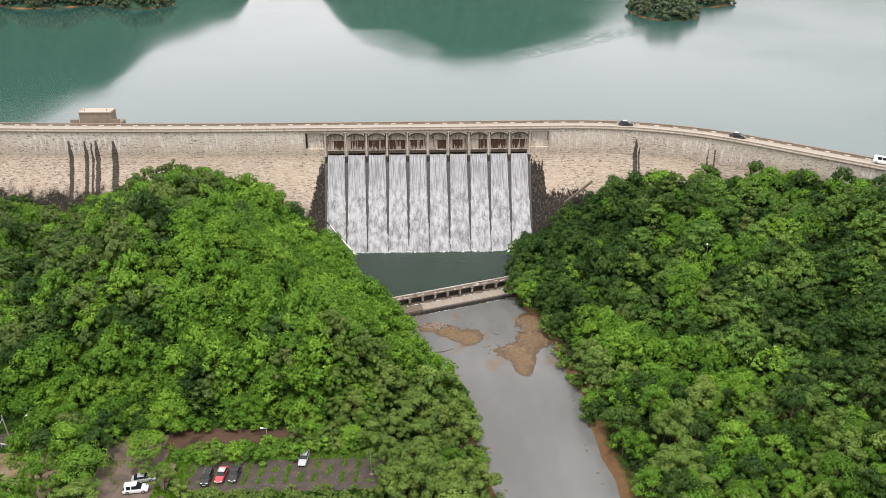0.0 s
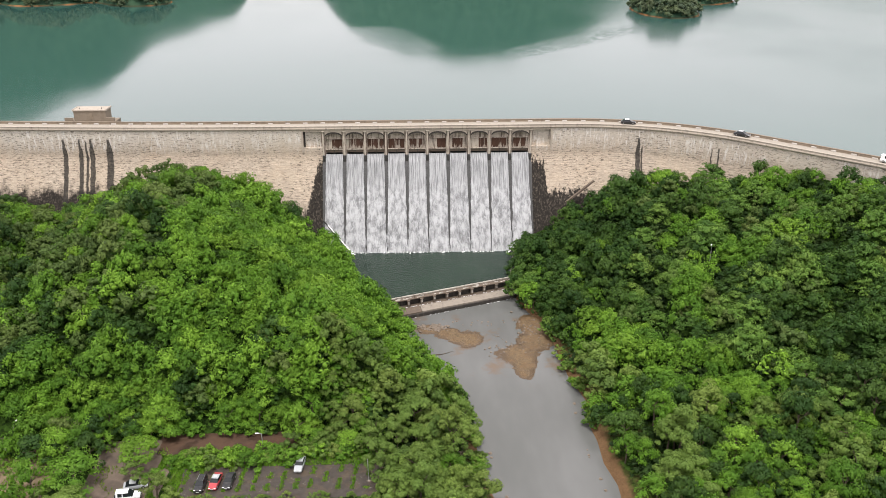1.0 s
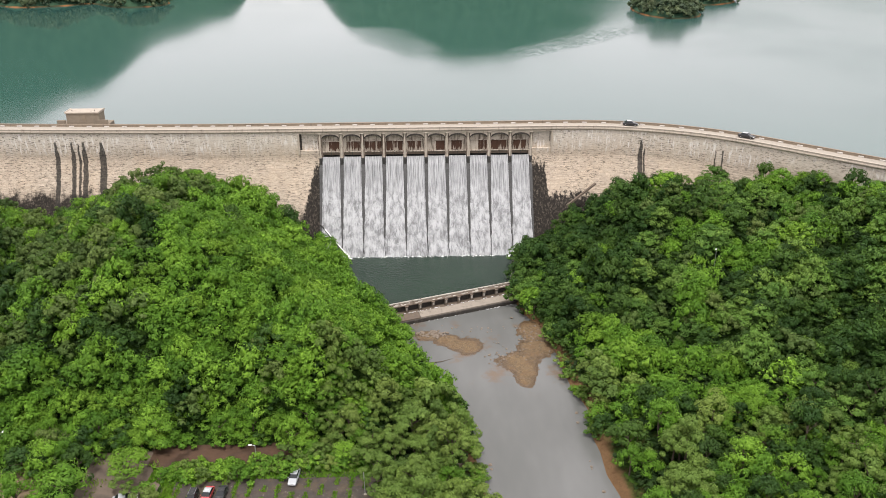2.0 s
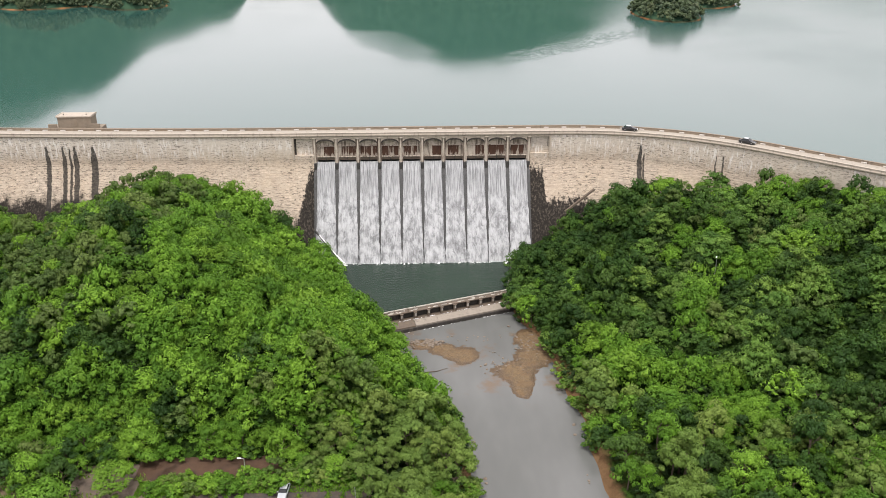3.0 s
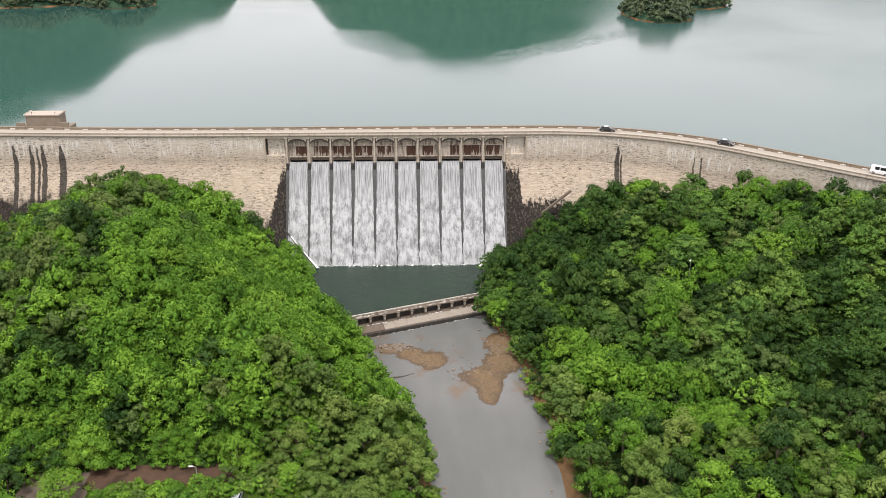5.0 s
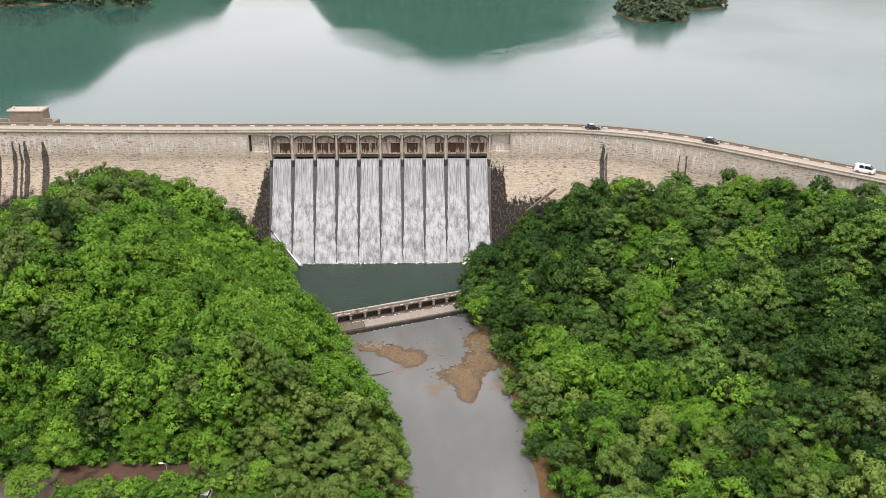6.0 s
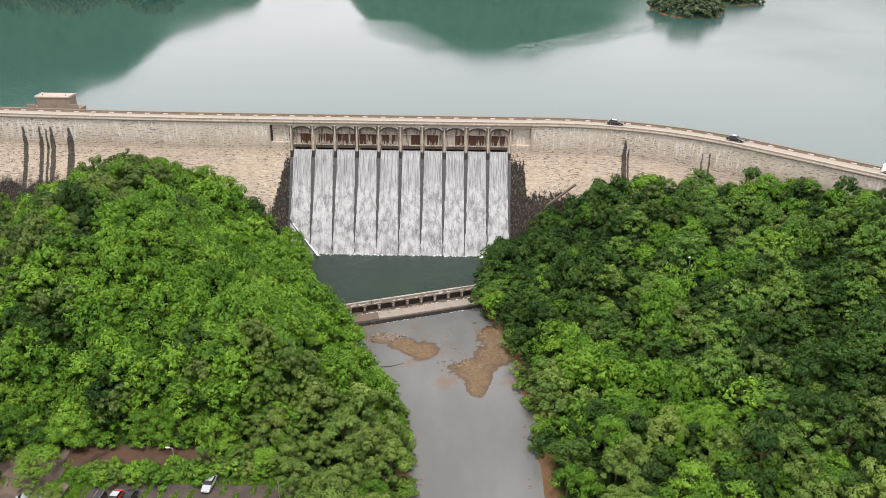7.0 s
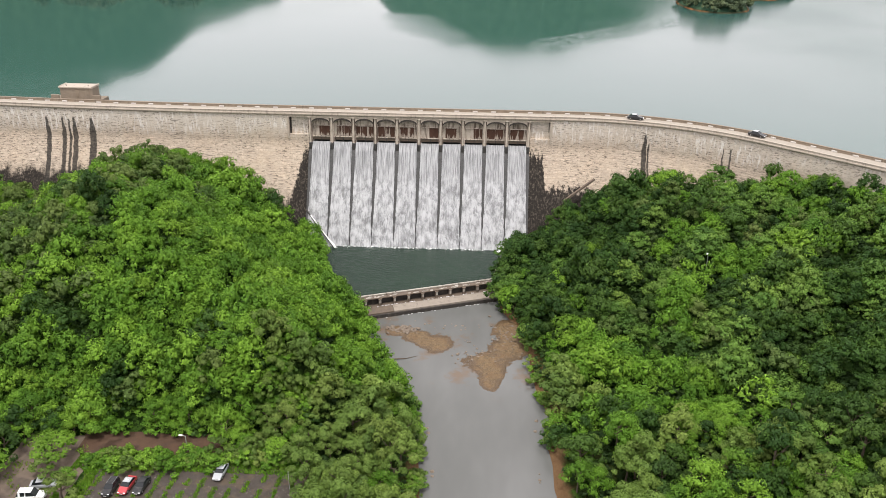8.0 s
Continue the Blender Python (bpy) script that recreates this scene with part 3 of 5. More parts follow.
# the end walls beside the overflow, with shallow blind panels above
for side in (-1, 1):
    a, b = sorted((side * 30.2, side * END))
    low = [(-batter(z), z) for z in FINE_Z if z <= 28.0]
    sweep("end_wall", [a, b], [(0.0, 29.5)] + low + [(6.6, -2.0), (6.6, 29.5)], MASONRY, dam)
    sweep("end_wall", [a, b], [(0.95, 34.4), (0.95, 29.5), (6.6, 29.5), (6.6, 34.4)], MASONRY, dam)
    box("blind_panel_lintel", (END - 31.2, 1.2, 0.7), (side * (END + 31.2) / 2, 0.62, 34.75), STONE, dam, "pale stone lintel over a blind panel")
    box("pilaster", (0.5, 0.8, 6.2), (side * (END - 0.2), 0.1, 31.4), STONE, dam)
    # thin dark strip that paints the blind panel's corner shade
    box("recess_shade_strip", (0.5 if side < 0 else 0.14, 0.1, 5.2 if side < 0 else 3.0), (side * (END - 0.72), 0.90, 31.6 if side < 0 else 32.8), DARK, dam, "dark strip standing in for recess shade beside the pilaster", bevel=0.0)

# bridge deck over the overflow, upstream wall, piers, arches, recessed panels
sweep("deck_slab", [-END, END], [(-0.05, 34.3), (-0.05, 35.1), (6.6, 35.1), (6.6, 34.3)], STONE, dam)
sweep("road_bed", list(np.linspace(S_LEFT, S_RIGHT, 100)), [(0.25, 35.1), (0.25, ROAD_Z), (5.65, ROAD_Z), (5.65, 35.1)], ROADTOP, dam, "pale concrete road along the crest")
sweep("cornice", list(np.linspace(S_LEFT, S_RIGHT, 100)), [(-0.35, 34.95), (-0.42, 35.1), (-0.42, 35.32), (-0.3, 35.4), (0.25, 35.4), (0.25, 34.95), (0.0, 34.75), (-0.12, 34.75)], CORNICE, dam, "weathered projecting stone cornice")
sweep("front_parapet", list(np.linspace(S_LEFT, S_RIGHT, 100)), [(-0.3, 35.4), (-0.3, TOP_Z - 0.12), (-0.36, TOP_Z - 0.08), (-0.36, TOP_Z), (0.2, TOP_Z), (0.2, 35.4)], CORNICE, dam)
sweep("back_parapet", list(np.linspace(S_LEFT, S_RIGHT, 100)), [(5.65, 35.1), (5.65, TOP_Z - 0.1), (5.6, TOP_Z - 0.08), (5.6, TOP_Z + 0.02), (6.2, TOP_Z + 0.02), (6.2, 35.1)], BACKSTONE, dam, "brown inner parapet")


def arch_face(x0, w):
    """Spandrel wall with a segmental arch cut out of it, 1.2 m deep."""
    spring, rise, top, half = 32.9, 0.95, 34.3, w / 2
    xs = np.linspace(-half, half, 15)
    curve = [(x, spring + rise * (1 - (x / half) ** 2) ** 0.62) for x in xs]
    verts, faces = [], []
    for y in (0.0, 1.3):
        verts += [(x0 + x, y, z) for x, z in curve] + [(x0 + x, y, top) for x in xs]
    n = len(xs)
    for k in range(n - 1):
        faces += [(k, k + 1, n + k + 1, n + k), (2 * n + k, 3 * n + k, 3 * n + k + 1, 2 * n + k + 1), (k, 2 * n + k, 2 * n + k + 1, k + 1)]
    return mesh_from("arch", verts, faces, STONE)


def arch_ring(x0, w):
    """Thin dark moulding that follows the arch, thickened to paint in the soffit's shade."""
    half, verts, faces = w / 2, [], []
    xs = np.linspace(-half, half, 15)
    for y in (-0.1, 0.02):
        for d in (-0.16, 0.30):
            verts += [(x0 + x, y, 32.9 + d + 0.95 * (1 - (x / half) ** 2) ** 0.62) for x in xs]
    n = len(xs)
    for k in range(n - 1):
        faces += [(k, k + 1, n + k + 1, n + k), (n + k, n + k + 1, 3 * n + k + 1, 3 * n + k), (k, 2 * n + k, 2 * n + k + 1, k + 1)]
    return mesh_from("arch_moulding", verts, faces, DARK)


rng = random.Random(7)
for i in range(BAYS + 1):
    x = (i - BAYS / 2) * PITCH
    bm = bmesh.new()
    box_into(bm, (1.15, 3.4, 7.2), (x, 2.2, 30.7), None, 0.06)
    pier = part("pier", bm, PANEL, dam)
    bm = bmesh.new()
    cyl_into(bm, 0.26, 0.24, (x, 0.22, 27.3), (x, 0.22, 34.3), 12)
    box_into(bm, (0.46, 0.4, 6.9), (x, 0.42, 30.75), None, 0.05)
    box_into(bm, (0.95, 0.5, 0.28), (x, 0.0, 34.35), None, 0.04)
    box("pier_foot", (0.8, 1.5, 2.0), (x, 0.35, 26.3), WETSTONE, pier, "wet black foot of the pier", bevel=0.12)
    part("half_round_column", bm, PALESTONE, pier, "pale half-round stone column")
for i in range(BAYS):
    x = (i - BAYS / 2 + 0.5) * PITCH
    w = PITCH - 1.15
    attach("arch", arch_face(x, w), dam)
    attach("arch_moulding", arch_ring(x, w), dam, "blackened arch moulding, thickened to stand in for soffit shade")
    box("recessed_panel", (w, 0.5, 6.0), (x, 1.15, 31.35), BAYPANEL, dam, "pale stained concrete panel inside the arch", bevel=0.0)
    box("panel_ledge", (w, 0.34, 0.16), (x, 0.80, 31.92), BAYPANEL, dam, "worn ledge across the bay", bevel=0.04)
    box("gap_lintel", (w, 0.5, 0.22), (x, 0.78, 28.86), BAYPANEL, dam, "stained beam over the gap", bevel=0.04)
    # rusted stop-boards that fill part of each bay
    frac = (0.60, 0.86, 0.96, 0.96, 0.90, 0.52, 0.62, 0.50, 0.98, 0.92)[i]
    shift = (0.19, 0.07, 0.0, 0.02, -0.05, 0.22, -0.05, 0.24, 0.0, 0.04)[i]
    box("stop_board", (w * frac, 0.12, 2.7), (x + w * shift, 0.85, 30.45), RUST, dam, "rust-brown streaked stop board", bevel=0.02)
    # solid dark slab; its colour stands for the shade inside the gap
    box("sluice_shade_slab", (w, 0.3, 0.7), (x, 1.0, 28.25), WEIRSTONE, dam, "dark slab in place of the shaded gap above the water", bevel=0.0)
    for k in (0.02,):
        box("stop_log_post", (0.13, 0.2, 1.9), (x + w * k + rng.uniform(-0.1, 0.1), 0.75, 28.2), WETSTONE, dam, "thin dark iron post", bevel=0.01)


def falls_sheet(x0, w, seed):
    """One sheet of falling water, uneven in thickness."""
    nx, nz = 16, 70
    verts, faces = [], []
    for k in range(nz):
        t = k / (nz - 1)
        z = 27.55 - t * (27.55 - POOL_Z + 0.2)
        off = -batter(z) - 0.45 if z < 25.5 else 0.45 - 1.48 * ((27.55 - z) / 2.05) ** 1.25
        spread = 0.10 * t + 0.42 * t ** 2.0
        for j in range(nx):
            u = j / (nx - 1) * 2 - 1
            ragged = 0.3 * noise.noise(Vector((seed, z * 0.7, u * 3))) * t
            b = noise.noise(Vector((x0 + u * 5, z * 0.45, seed))) * 0.25 * t + noise.noise(Vector((x0 * 2 + u * 9, z * 1.2, seed))) * 0.12 * t
            verts.append((x0 + u * (w / 2 + spread) + ragged, off - 0.25 * (1 - abs(u) ** 3) - b - 0.2 * t, z))
    for k in range(nz - 1):
        for j in range(nx - 1):
            a = k * nx + j
            faces.append((a, a + 1, a + nx + 1, a + nx))
    return mesh_from("falling_water", verts, faces, FALLS, True)


for i in range(BAYS):
    x = (i - BAYS / 2 + 0.5) * PITCH
    me = falls_sheet(x, 4.9, i * 3.7)
    tagged(new("falling_water", me), "white sheet of water falling from an overflow bay", "waterfall", "falls of the overflow", "structure")

# foam along the toe of the falls
fv, ff = [], []
for k in range(300):
    x = rng.uniform(-27, 27)
    y = -batter(POOL_Z) - 0.6 - abs(rng.gauss(0, 0.45))
    r = rng.uniform(0.05, 0.22)
    b = len(fv)
    for dx, dy, dz in ((1, 0, 0), (0, 1, 0), (-1, 0, 0), (0, -1, 0), (0, 0, 1)):
        fv.append((x + dx * r * rng.uniform(0.8, 1.8), y + dy * r * rng.uniform(0.7, 1.1), POOL_Z - 0.03 + dz * r * 0.7))
    ff += [(b, b + 1, b + 4), (b + 1, b + 2, b + 4), (b + 2, b + 3, b + 4), (b + 3, b, b + 4)]
tagged(new("foam", mesh_from("foam", fv, ff, FOAM, True)), "white foam where the falls meet the pool", "foam", kind="stuff")

# sloping concrete curbs that bound the falls on the hillsides
for a, b in (((-29.8, -9.4, 10.4), (-21.4, -16.3, 2.6)), ((27.0, -12.4, 5.8), (22.4, -16.3, 2.6))):
    a, b = Vector(a), Vector(b)
    d = b - a
    turn = d.to_track_quat("X", "Z").to_matrix().to_4x4()
    curb = box("falls_curb", (d.length + 1, 0.4, 0.5), (a + b) / 2, WETSTONE, None, turn=turn, bevel=0.1)
    tagged(curb, "sloping stone curb beside the falls", "curb", kind="structure")
    sv, sf, n = [], [], 36
    for k in range(n):
        p = a.lerp(b, 0.12 + 0.88 * k / (n - 1))
        w = 0.12 + 0.7 * (k / n) ** 3 + rng.uniform(-0.05, 0.12)
        side = -1 if a.x > 0 else 1
        for u, lift in ((-0.12, 0.0), (0.0, 0.2), (w * 0.6, 0.18), (w, 0.0)):
            sv.append((p.x + side * u, p.y - 0.25, p.z + 0.25 + lift + rng.uniform(-0.06, 0.08)))
    for k in range(n - 1):
        for j in range(3):
            sf.append((k * 4 + j, k * 4 + j + 1, k * 4 + j + 5, k * 4 + j + 4))
    attach("curb_foam", mesh_from("curb_foam", sv, sf, FOAM, True), curb, "white water running along the curb")

# white-painted blocks along the back parapet
block = bpy.data.meshes.new("kerb_block")
bm = bmesh.new()
box_into(bm, (1.35, 0.3, 0.34), (0, 0, 0), None, 0.05)
bm.to_mesh(block)
bm.free()
block.materials.append(WHITESTONE)
for k in range(-25, 32):
    s = k * 5.05
    p, a = dam_line(s)
    ob = attach("kerb_block", block, dam)
    ob.matrix_basis = Matrix.Translation(dam_at(s, 5.45, ROAD_Z + 0.17)) @ Matrix.Rotation(a, 4, "Z")


# ---- the valve house on the upstream side ----
def valve_house():
    h = thing("valve_house", "squat tan stone valve house behind the parapet", "building", at=(-98.6, 0, 0))
    bm = bmesh.new()
    box_into(bm, (9.4, 4.4, 14.0), (0, 12.4, 31.6), None, 0.08)
    part("wall", bm, HOUSESTONE, h)
    box("roof", (9.9, 4.9, 0.35), (0, 12.4, 38.65), CORNICE, h, "flat grey concrete roof slab")
    for sx in (-1, 1):
        box("roof_edge", (0.25, 4.9, 0.2), (sx * 4.8, 12.4, 38.9), CORNICE, h)
        box("vent_post", (0.18, 0.18, 0.5), (sx * 3.2, 11.4, 39.0), WETSTONE, h)
        box("side_wall", (2.4, 0.45, 9.0), (sx * 6.0, 9.6, 32.2), HOUSESTONE, h)
    box("doorway", (1.0, 0.12, 1.9), (0.3, 10.16, 37.0), BACKSTONE, h, "small weathered door")
    box("base_platform", (14.5, 7.0, 9.0), (0, 11.0, 30.9), HOUSESTONE, h)


valve_house()


# ---- the weir across the river ----
def weir_pose(u, v, z):
    return WEIR_A + WU * u + WV * v + Vector((0, 0, z))


def build_weir():
    w = thing("weir", "low concrete weir with square openings and a pale apron", "weir", kind="structure")
    turn = Matrix.Rotation(math.atan2(WU.y, WU.x), 4, "Z")
    ln = (WEIR_B - WEIR_A).length

    def along(name, size, u, v, z, mat, label="", bevel=0.05):
        return box(name, size, weir_pose(u, v, z), mat, w, label, turn, bevel)

    along("coping", (ln, 0.42, 0.3), ln / 2, 0.0, 4.1, WEIRCAP, "pale worn coping")
    along("upstream_wall", (ln, 0.4, 5.0), ln / 2, 0.0, 1.45, WEIRSTONE)
    along("deck", (ln, 1.25, 0.26), ln / 2, 0.85, 3.8, WEIRSTONE, "brown stained walkway deck")
    along("sill", (ln, 2.0, 4.0), ln / 2, 1.1, 0.05, WEIRSTONE)
    # dark wall behind the openings, coloured to carry their shade
    along("shadow_wall", (ln, 0.2, 1.7), ln / 2, 0.5, 2.9, DARK)
    q = random.Random(19)
    for k in range(11):
        u = 1.76 + k * 3.47
        p = along("post", (0.62, 0.62, 1.65), u, 1.5, 2.85, WEIRSTONE)
        box("post_face", (0.56 * q.uniform(0.7, 1.0), 0.06, q.uniform(0.7, 1.1)), weir_pose(u + q.uniform(-0.06, 0.06), 1.84, 3.2 + q.uniform(-0.15, 0.1)), WEIRCAP, p, "pale worn face", turn=turn, bevel=0.01)
        box("post_cap", (0.8, 0.85, 0.18), weir_pose(u, 1.58, 3.68), WEIRSTONE, p, turn=turn)
        # broken pale render along the deck's edge
        for _ in range(4):
            along("render_patch", (q.uniform(0.4, 1.3), q.uniform(0.25, 0.55), 0.05), u + q.uniform(0.2, 3.2), q.uniform(0.5, 1.25), 3.95, WEIRCAP, bevel=0.01)
    # two stubs added in place of small shapes that look like perched birds
    for u, v, h in ((10.5, 1.3, 0.8), (12.9, 0.1, 0.75)):
        along("stub", (0.2, 0.2, h), u, v, 3.9 + h / 2, WEIRSTONE if h > 0.78 else DARK, "small stub in place of a likely perched bird", 0.04)
    # white water that drips from the sill over the apron and along its edge
    for _ in range(70):
        u = q.uniform(3.0, ln - 3.0)
        along("drip", (q.uniform(0.12, 0.4), 0.12, 0.16), u, 2.02, 2.04, FOAM, bevel=0.03)
    for _ in range(26):
        along("splash", (q.uniform(0.1, 0.5), q.uniform(0.06, 0.12), 0.06), q.uniform(6.0, ln - 3.0), q.uniform(4.12, 4.3), 0.03, FOAM, bevel=0.02)
    # sloping apron
    for name, u0, u1, mat, label in (("apron", 11.6, ln - 2.0, APRON, "pale concrete apron"), ("side_apron", 2.0, 11.5, WEIRSTONE, "darker wet apron")):
        prof = [(1.9, 2.02), (2.2, 1.95), (3.7, 1.15), (3.7, -0.8), (1.9, -0.8)]
        verts = [weir_pose(u, v, z) for u in (u0, u1) for v, z in prof]
        faces = [(j, (j + 1) % 5, 5 + (j + 1) % 5, 5 + j) for j in range(5)] + [(4, 3, 2, 1, 0), (5, 6, 7, 8, 9)]
        attach(name, mesh_from(name, verts, faces, mat), w, label)
    along("apron_edge", (ln - 2, 0.5, 1.3), ln / 2, 3.85, 0.2, DARK, "black wet edge of the apron")


build_weir()

# retaining wall with a rail on the pool's east side
pool_wall = thing("pool_wall", "grey stone pool wall with a thin rail", "wall", kind="structure")
pa, pb = Vector((23.6, -17.0, 0)), Vector((20.6, -35.0, 0))
turn = (pb - pa).to_track_quat("X", "Z").to_matrix().to_4x4()
box("wall", ((pb - pa).length, 1.1, 5.0), (pa + pb) / 2 + Vector((0.6, 0, 1.5)), WETSTONE, pool_wall, turn=turn)
for k in range(8):
    p = pa.lerp(pb, k / 7) + Vector((0.4, 0, 4.3))
    bm = bmesh.new()
    cyl_into(bm, 0.05, 0.05, p, p + Vector((0, 0, 1.1)), 6)
    part("rail_post", bm, APRON, pool_wall)
bm = bmesh.new()
cyl_into(bm, 0.04, 0.04, pa + Vector((0.4, 0, 5.4)), pb + Vector((0.4, 0, 5.4)), 6)
cyl_into(bm, 0.04, 0.04, pa + Vector((0.4, 0, 4.9)), pb + Vector((0.4, 0, 4.9)), 6)
part("rail", bm, APRON, pool_wall)


# ---- gravel bars in the river ----
def gravel_bar(blobs, label):
    x0 = min(b[0] - b[2] * 1.7 for b in blobs)
    x1 = max(b[0] + b[2] * 1.7 for b in blobs)
    y0 = min(b[1] - b[3] * 1.7 for b in blobs)
    y1 = max(b[1] + b[3] * 1.7 for b in blobs)
    xs, ys = np.arange(x0, x1, 0.45), np.arange(y0, y1, 0.45)
    verts, faces = [], []
    for y in ys:
        for x in xs:
            h = max(1.0 - ((x - bx) / sx) ** 2 - ((y - by) / sy) ** 2 for bx, by, sx, sy in blobs)
            h = max(-1.2, h) + 0.55 * noise.fractal(Vector((x * 0.34, y * 0.34, 3.1)), 0.7, 2.0, 5)
            verts.append((x, y, 0.20 * min(h, 0.7) + 0.07 * noise.noise(Vector((x * 1.7, y * 1.7, 0)))))
    nx = len(xs)
    for k in range(len(ys) - 1):
        for j in range(nx - 1):
            a = k * nx + j
            faces.append((a, a + 1, a + nx + 1, a + nx))
    tagged(new("gravel_bar", mesh_from("gravel_bar", verts, faces, GRAVEL, True)), label, "gravel bar", "gravel bars in the river", "structure")


BAR_A = ((-0.4, -55.6, 3.2, 2.4), (8.0, -60.2, 4.0, 4.2), (4.0, -57.8, 4.0, 2.8))
BAR_B = ((24.6, -54.5, 4.2, 6.0), (24.0, -62.0, 4.4, 4.6), (19.4, -68.2, 5.0, 5.0), (20.0, -74.0, 2.6, 4.6))
gravel_bar(BAR_A, "brown gravel bar with stones in shallow water")
gravel_bar(BAR_B, "long orange-brown gravel bar by the bank")


# ---- the woods ----
OCTA_V = np.array([(1, 0, 0), (0, 1, 0), (-1, 0, 0), (0, -1, 0), (0, 0, 1), (0, 0, -1)], float)
OCTA_F = np.array([(0, 1, 4), (1, 2, 4), (2, 3, 4), (3, 0, 4), (1, 0, 5), (2, 1, 5), (3, 2, 5), (0, 3, 5)])


def crown(seed, radius, height, clumps, leaves, size, slim=0.5, droop=0.0, core_size=0.52, flat=1.0):
    """A domed head of leaf sprays: many small rounded tufts, each thick with leaf triangles on its upper side and outside.
    Arrays of vertices and triangles; its foot is at z = 0."""
    r = np.random.default_rng(seed)
    verts, tris, count = [], [], 0
    lobes = r.uniform(0, 6.283, 3)
    for k in range(clumps):
        a = k * 2.4 + r.uniform(-0.5, 0.5)
        rim = radius * (1 + 0.16 * math.sin(2 * a + lobes[0]) + 0.12 * math.sin(3 * a + lobes[1]))
        f = math.sqrt((k + 0.3) / clumps) * r.uniform(0.82, 1.0)
        d = rim * f
        c = np.array([d * math.cos(a), d * math.sin(a), height * (0.90 - 0.62 * f ** 2.2 + r.uniform(-0.10, 0.10))])
        cr = radius * r.choice((0.17, 0.21, 0.25, 0.29, 0.35)) * r.uniform(0.9, 1.1)
        squash = r.uniform(0.62, 0.9) * flat
        core = OCTA_V * cr * core_size * (1 + 0.2 * r.standard_normal((len(OCTA_V), 1)).clip(-1, 1)) * np.array([1, 1, squash * 1.5]) + c - np.array([0, 0, cr * 0.35])
        verts.append(core)
        tris.append(OCTA_F + count)
        count += len(core)
        m = max(8, int(leaves * cr ** 2 / (clumps * (0.262 * radius) ** 2)))
        d = r.standard_normal((m, 3)) + np.array([math.cos(a) * f, math.sin(a) * f, 0.0]) * 0.5
        d /= np.linalg.norm(d, axis=1)[:, None]
        d[:, 2] = np.where(d[:, 2] < -0.25, -d[:, 2], d[:, 2])
        p = c + d * cr * r.uniform(0.83, 1.18, (m, 1)) * np.array([1, 1, squash])
        nrm = d * 1.0 + np.array([0, 0, 0.15]) + 0.28 * r.standard_normal((m, 3))
        nrm /= np.linalg.norm(nrm, axis=1)[:, None]
        t = np.cross(nrm, r.standard_normal((m, 3)))
        t /= np.linalg.norm(t, axis=1)[:, None]
        t[:, 2] -= droop
        t += d * droop * 0.6
        t /= np.linalg.norm(t, axis=1)[:, None]
        b = np.cross(nrm, t)
        b /= np.linalg.norm(b, axis=1)[:, None]
        ln = size * r.uniform(0.65, 1.4, (m, 1))
        wd = ln * slim * r.uniform(0.75, 1.2, (m, 1))
        v = np.stack([p + t * ln * 0.6, p - t * ln * 0.4 + b * wd * 0.5, p - t * ln * 0.4 - b * wd * 0.5], 1).reshape(-1, 3)
        verts.append(v)
        tris.append(np.arange(m * 3).reshape(-1, 3) + count)
        count += m * 3
    return np.concatenate(verts), np.concatenate(tris)


# species: material, prototypes, label
SPECIES = {
    "creeper": (LEAF_BRIGHT, [crown(10 + k, 2.8, 4.7, 26, 590, 0.44, 0.5, 0.6, 0.55) for k in range(7)], "small tree smothered in bright green creeper"),
    "broadleaf": (LEAF_DARK, [crown(30 + k, 2.6, 5.5, 22, 590, 0.42, 0.6, 0.2, 0.6) for k in range(7)], "dense dark green broadleaf tree"),
    "spreading": (LEAF_SPREAD, [crown(90 + k, 3.2, 5.6, 28, 980, 0.42, 0.55, 0.5, 0.52, 0.55) for k in range(7)], "wide-crowned green tree with drooping sprays"),
    "grey": (LEAF_GREY, [crown(50 + k, 2.3, 5.5, 16, 680, 0.38, 0.7, 0.0, 0.62) for k in range(5)], "round-headed yellow-green bankside tree"),
    "olive": (LEAF_OLIVE, [crown(70 + k, 2.4, 5.4, 16, 540, 0.45, 0.65, 0.1, 0.6) for k in range(5)], "olive-green tree with a loose crown"),
}
# the same kinds with finer leaves, for the trees nearest the flight
NEAR = {
    "creeper": [crown(210 + k, 2.7, 4.7, 26, 1350, 0.31, 0.5, 0.6, 0.55) for k in range(4)],
    "broadleaf": [crown(230 + k, 2.6, 5.3, 20, 1350, 0.31, 0.68, 0.1, 0.62) for k in range(4)],
    "spreading": [crown(290 + k, 3.1, 5.5, 24, 1600, 0.34, 0.6, 0.3, 0.58, 0.62) for k in range(3)],
    "grey": [crown(250 + k, 2.3, 5.4, 15, 1350, 0.27, 0.72, 0.0, 0.66) for k in range(6)],
    "olive": [crown(270 + k, 2.4, 5.2, 18, 1250, 0.30, 0.65, 0.1, 0.62) for k in range(3)],
}
SHARE = {"creeper": 0.51, "broadleaf": 0.49, "spreading": 0.33, "grey": 0.58, "olive": 0.52}


# coarser crowns for low shrubs, for the undergrowth and for the far shore
LOW = {
    "creeper": [crown(110 + k, 2.6, 4.6, 10, 250, 0.58, 0.55, 0.3, 0.7) for k in range(3)],
    "grey": [crown(120 + k, 2.4, 5.0, 10, 260, 0.52, 0.7, 0.0, 0.7) for k in range(3)],
    "broadleaf": [crown(130 + k, 2.5, 5.2, 10, 300, 0.60, 0.65, 0.0, 0.7) for k in range(3)],
}
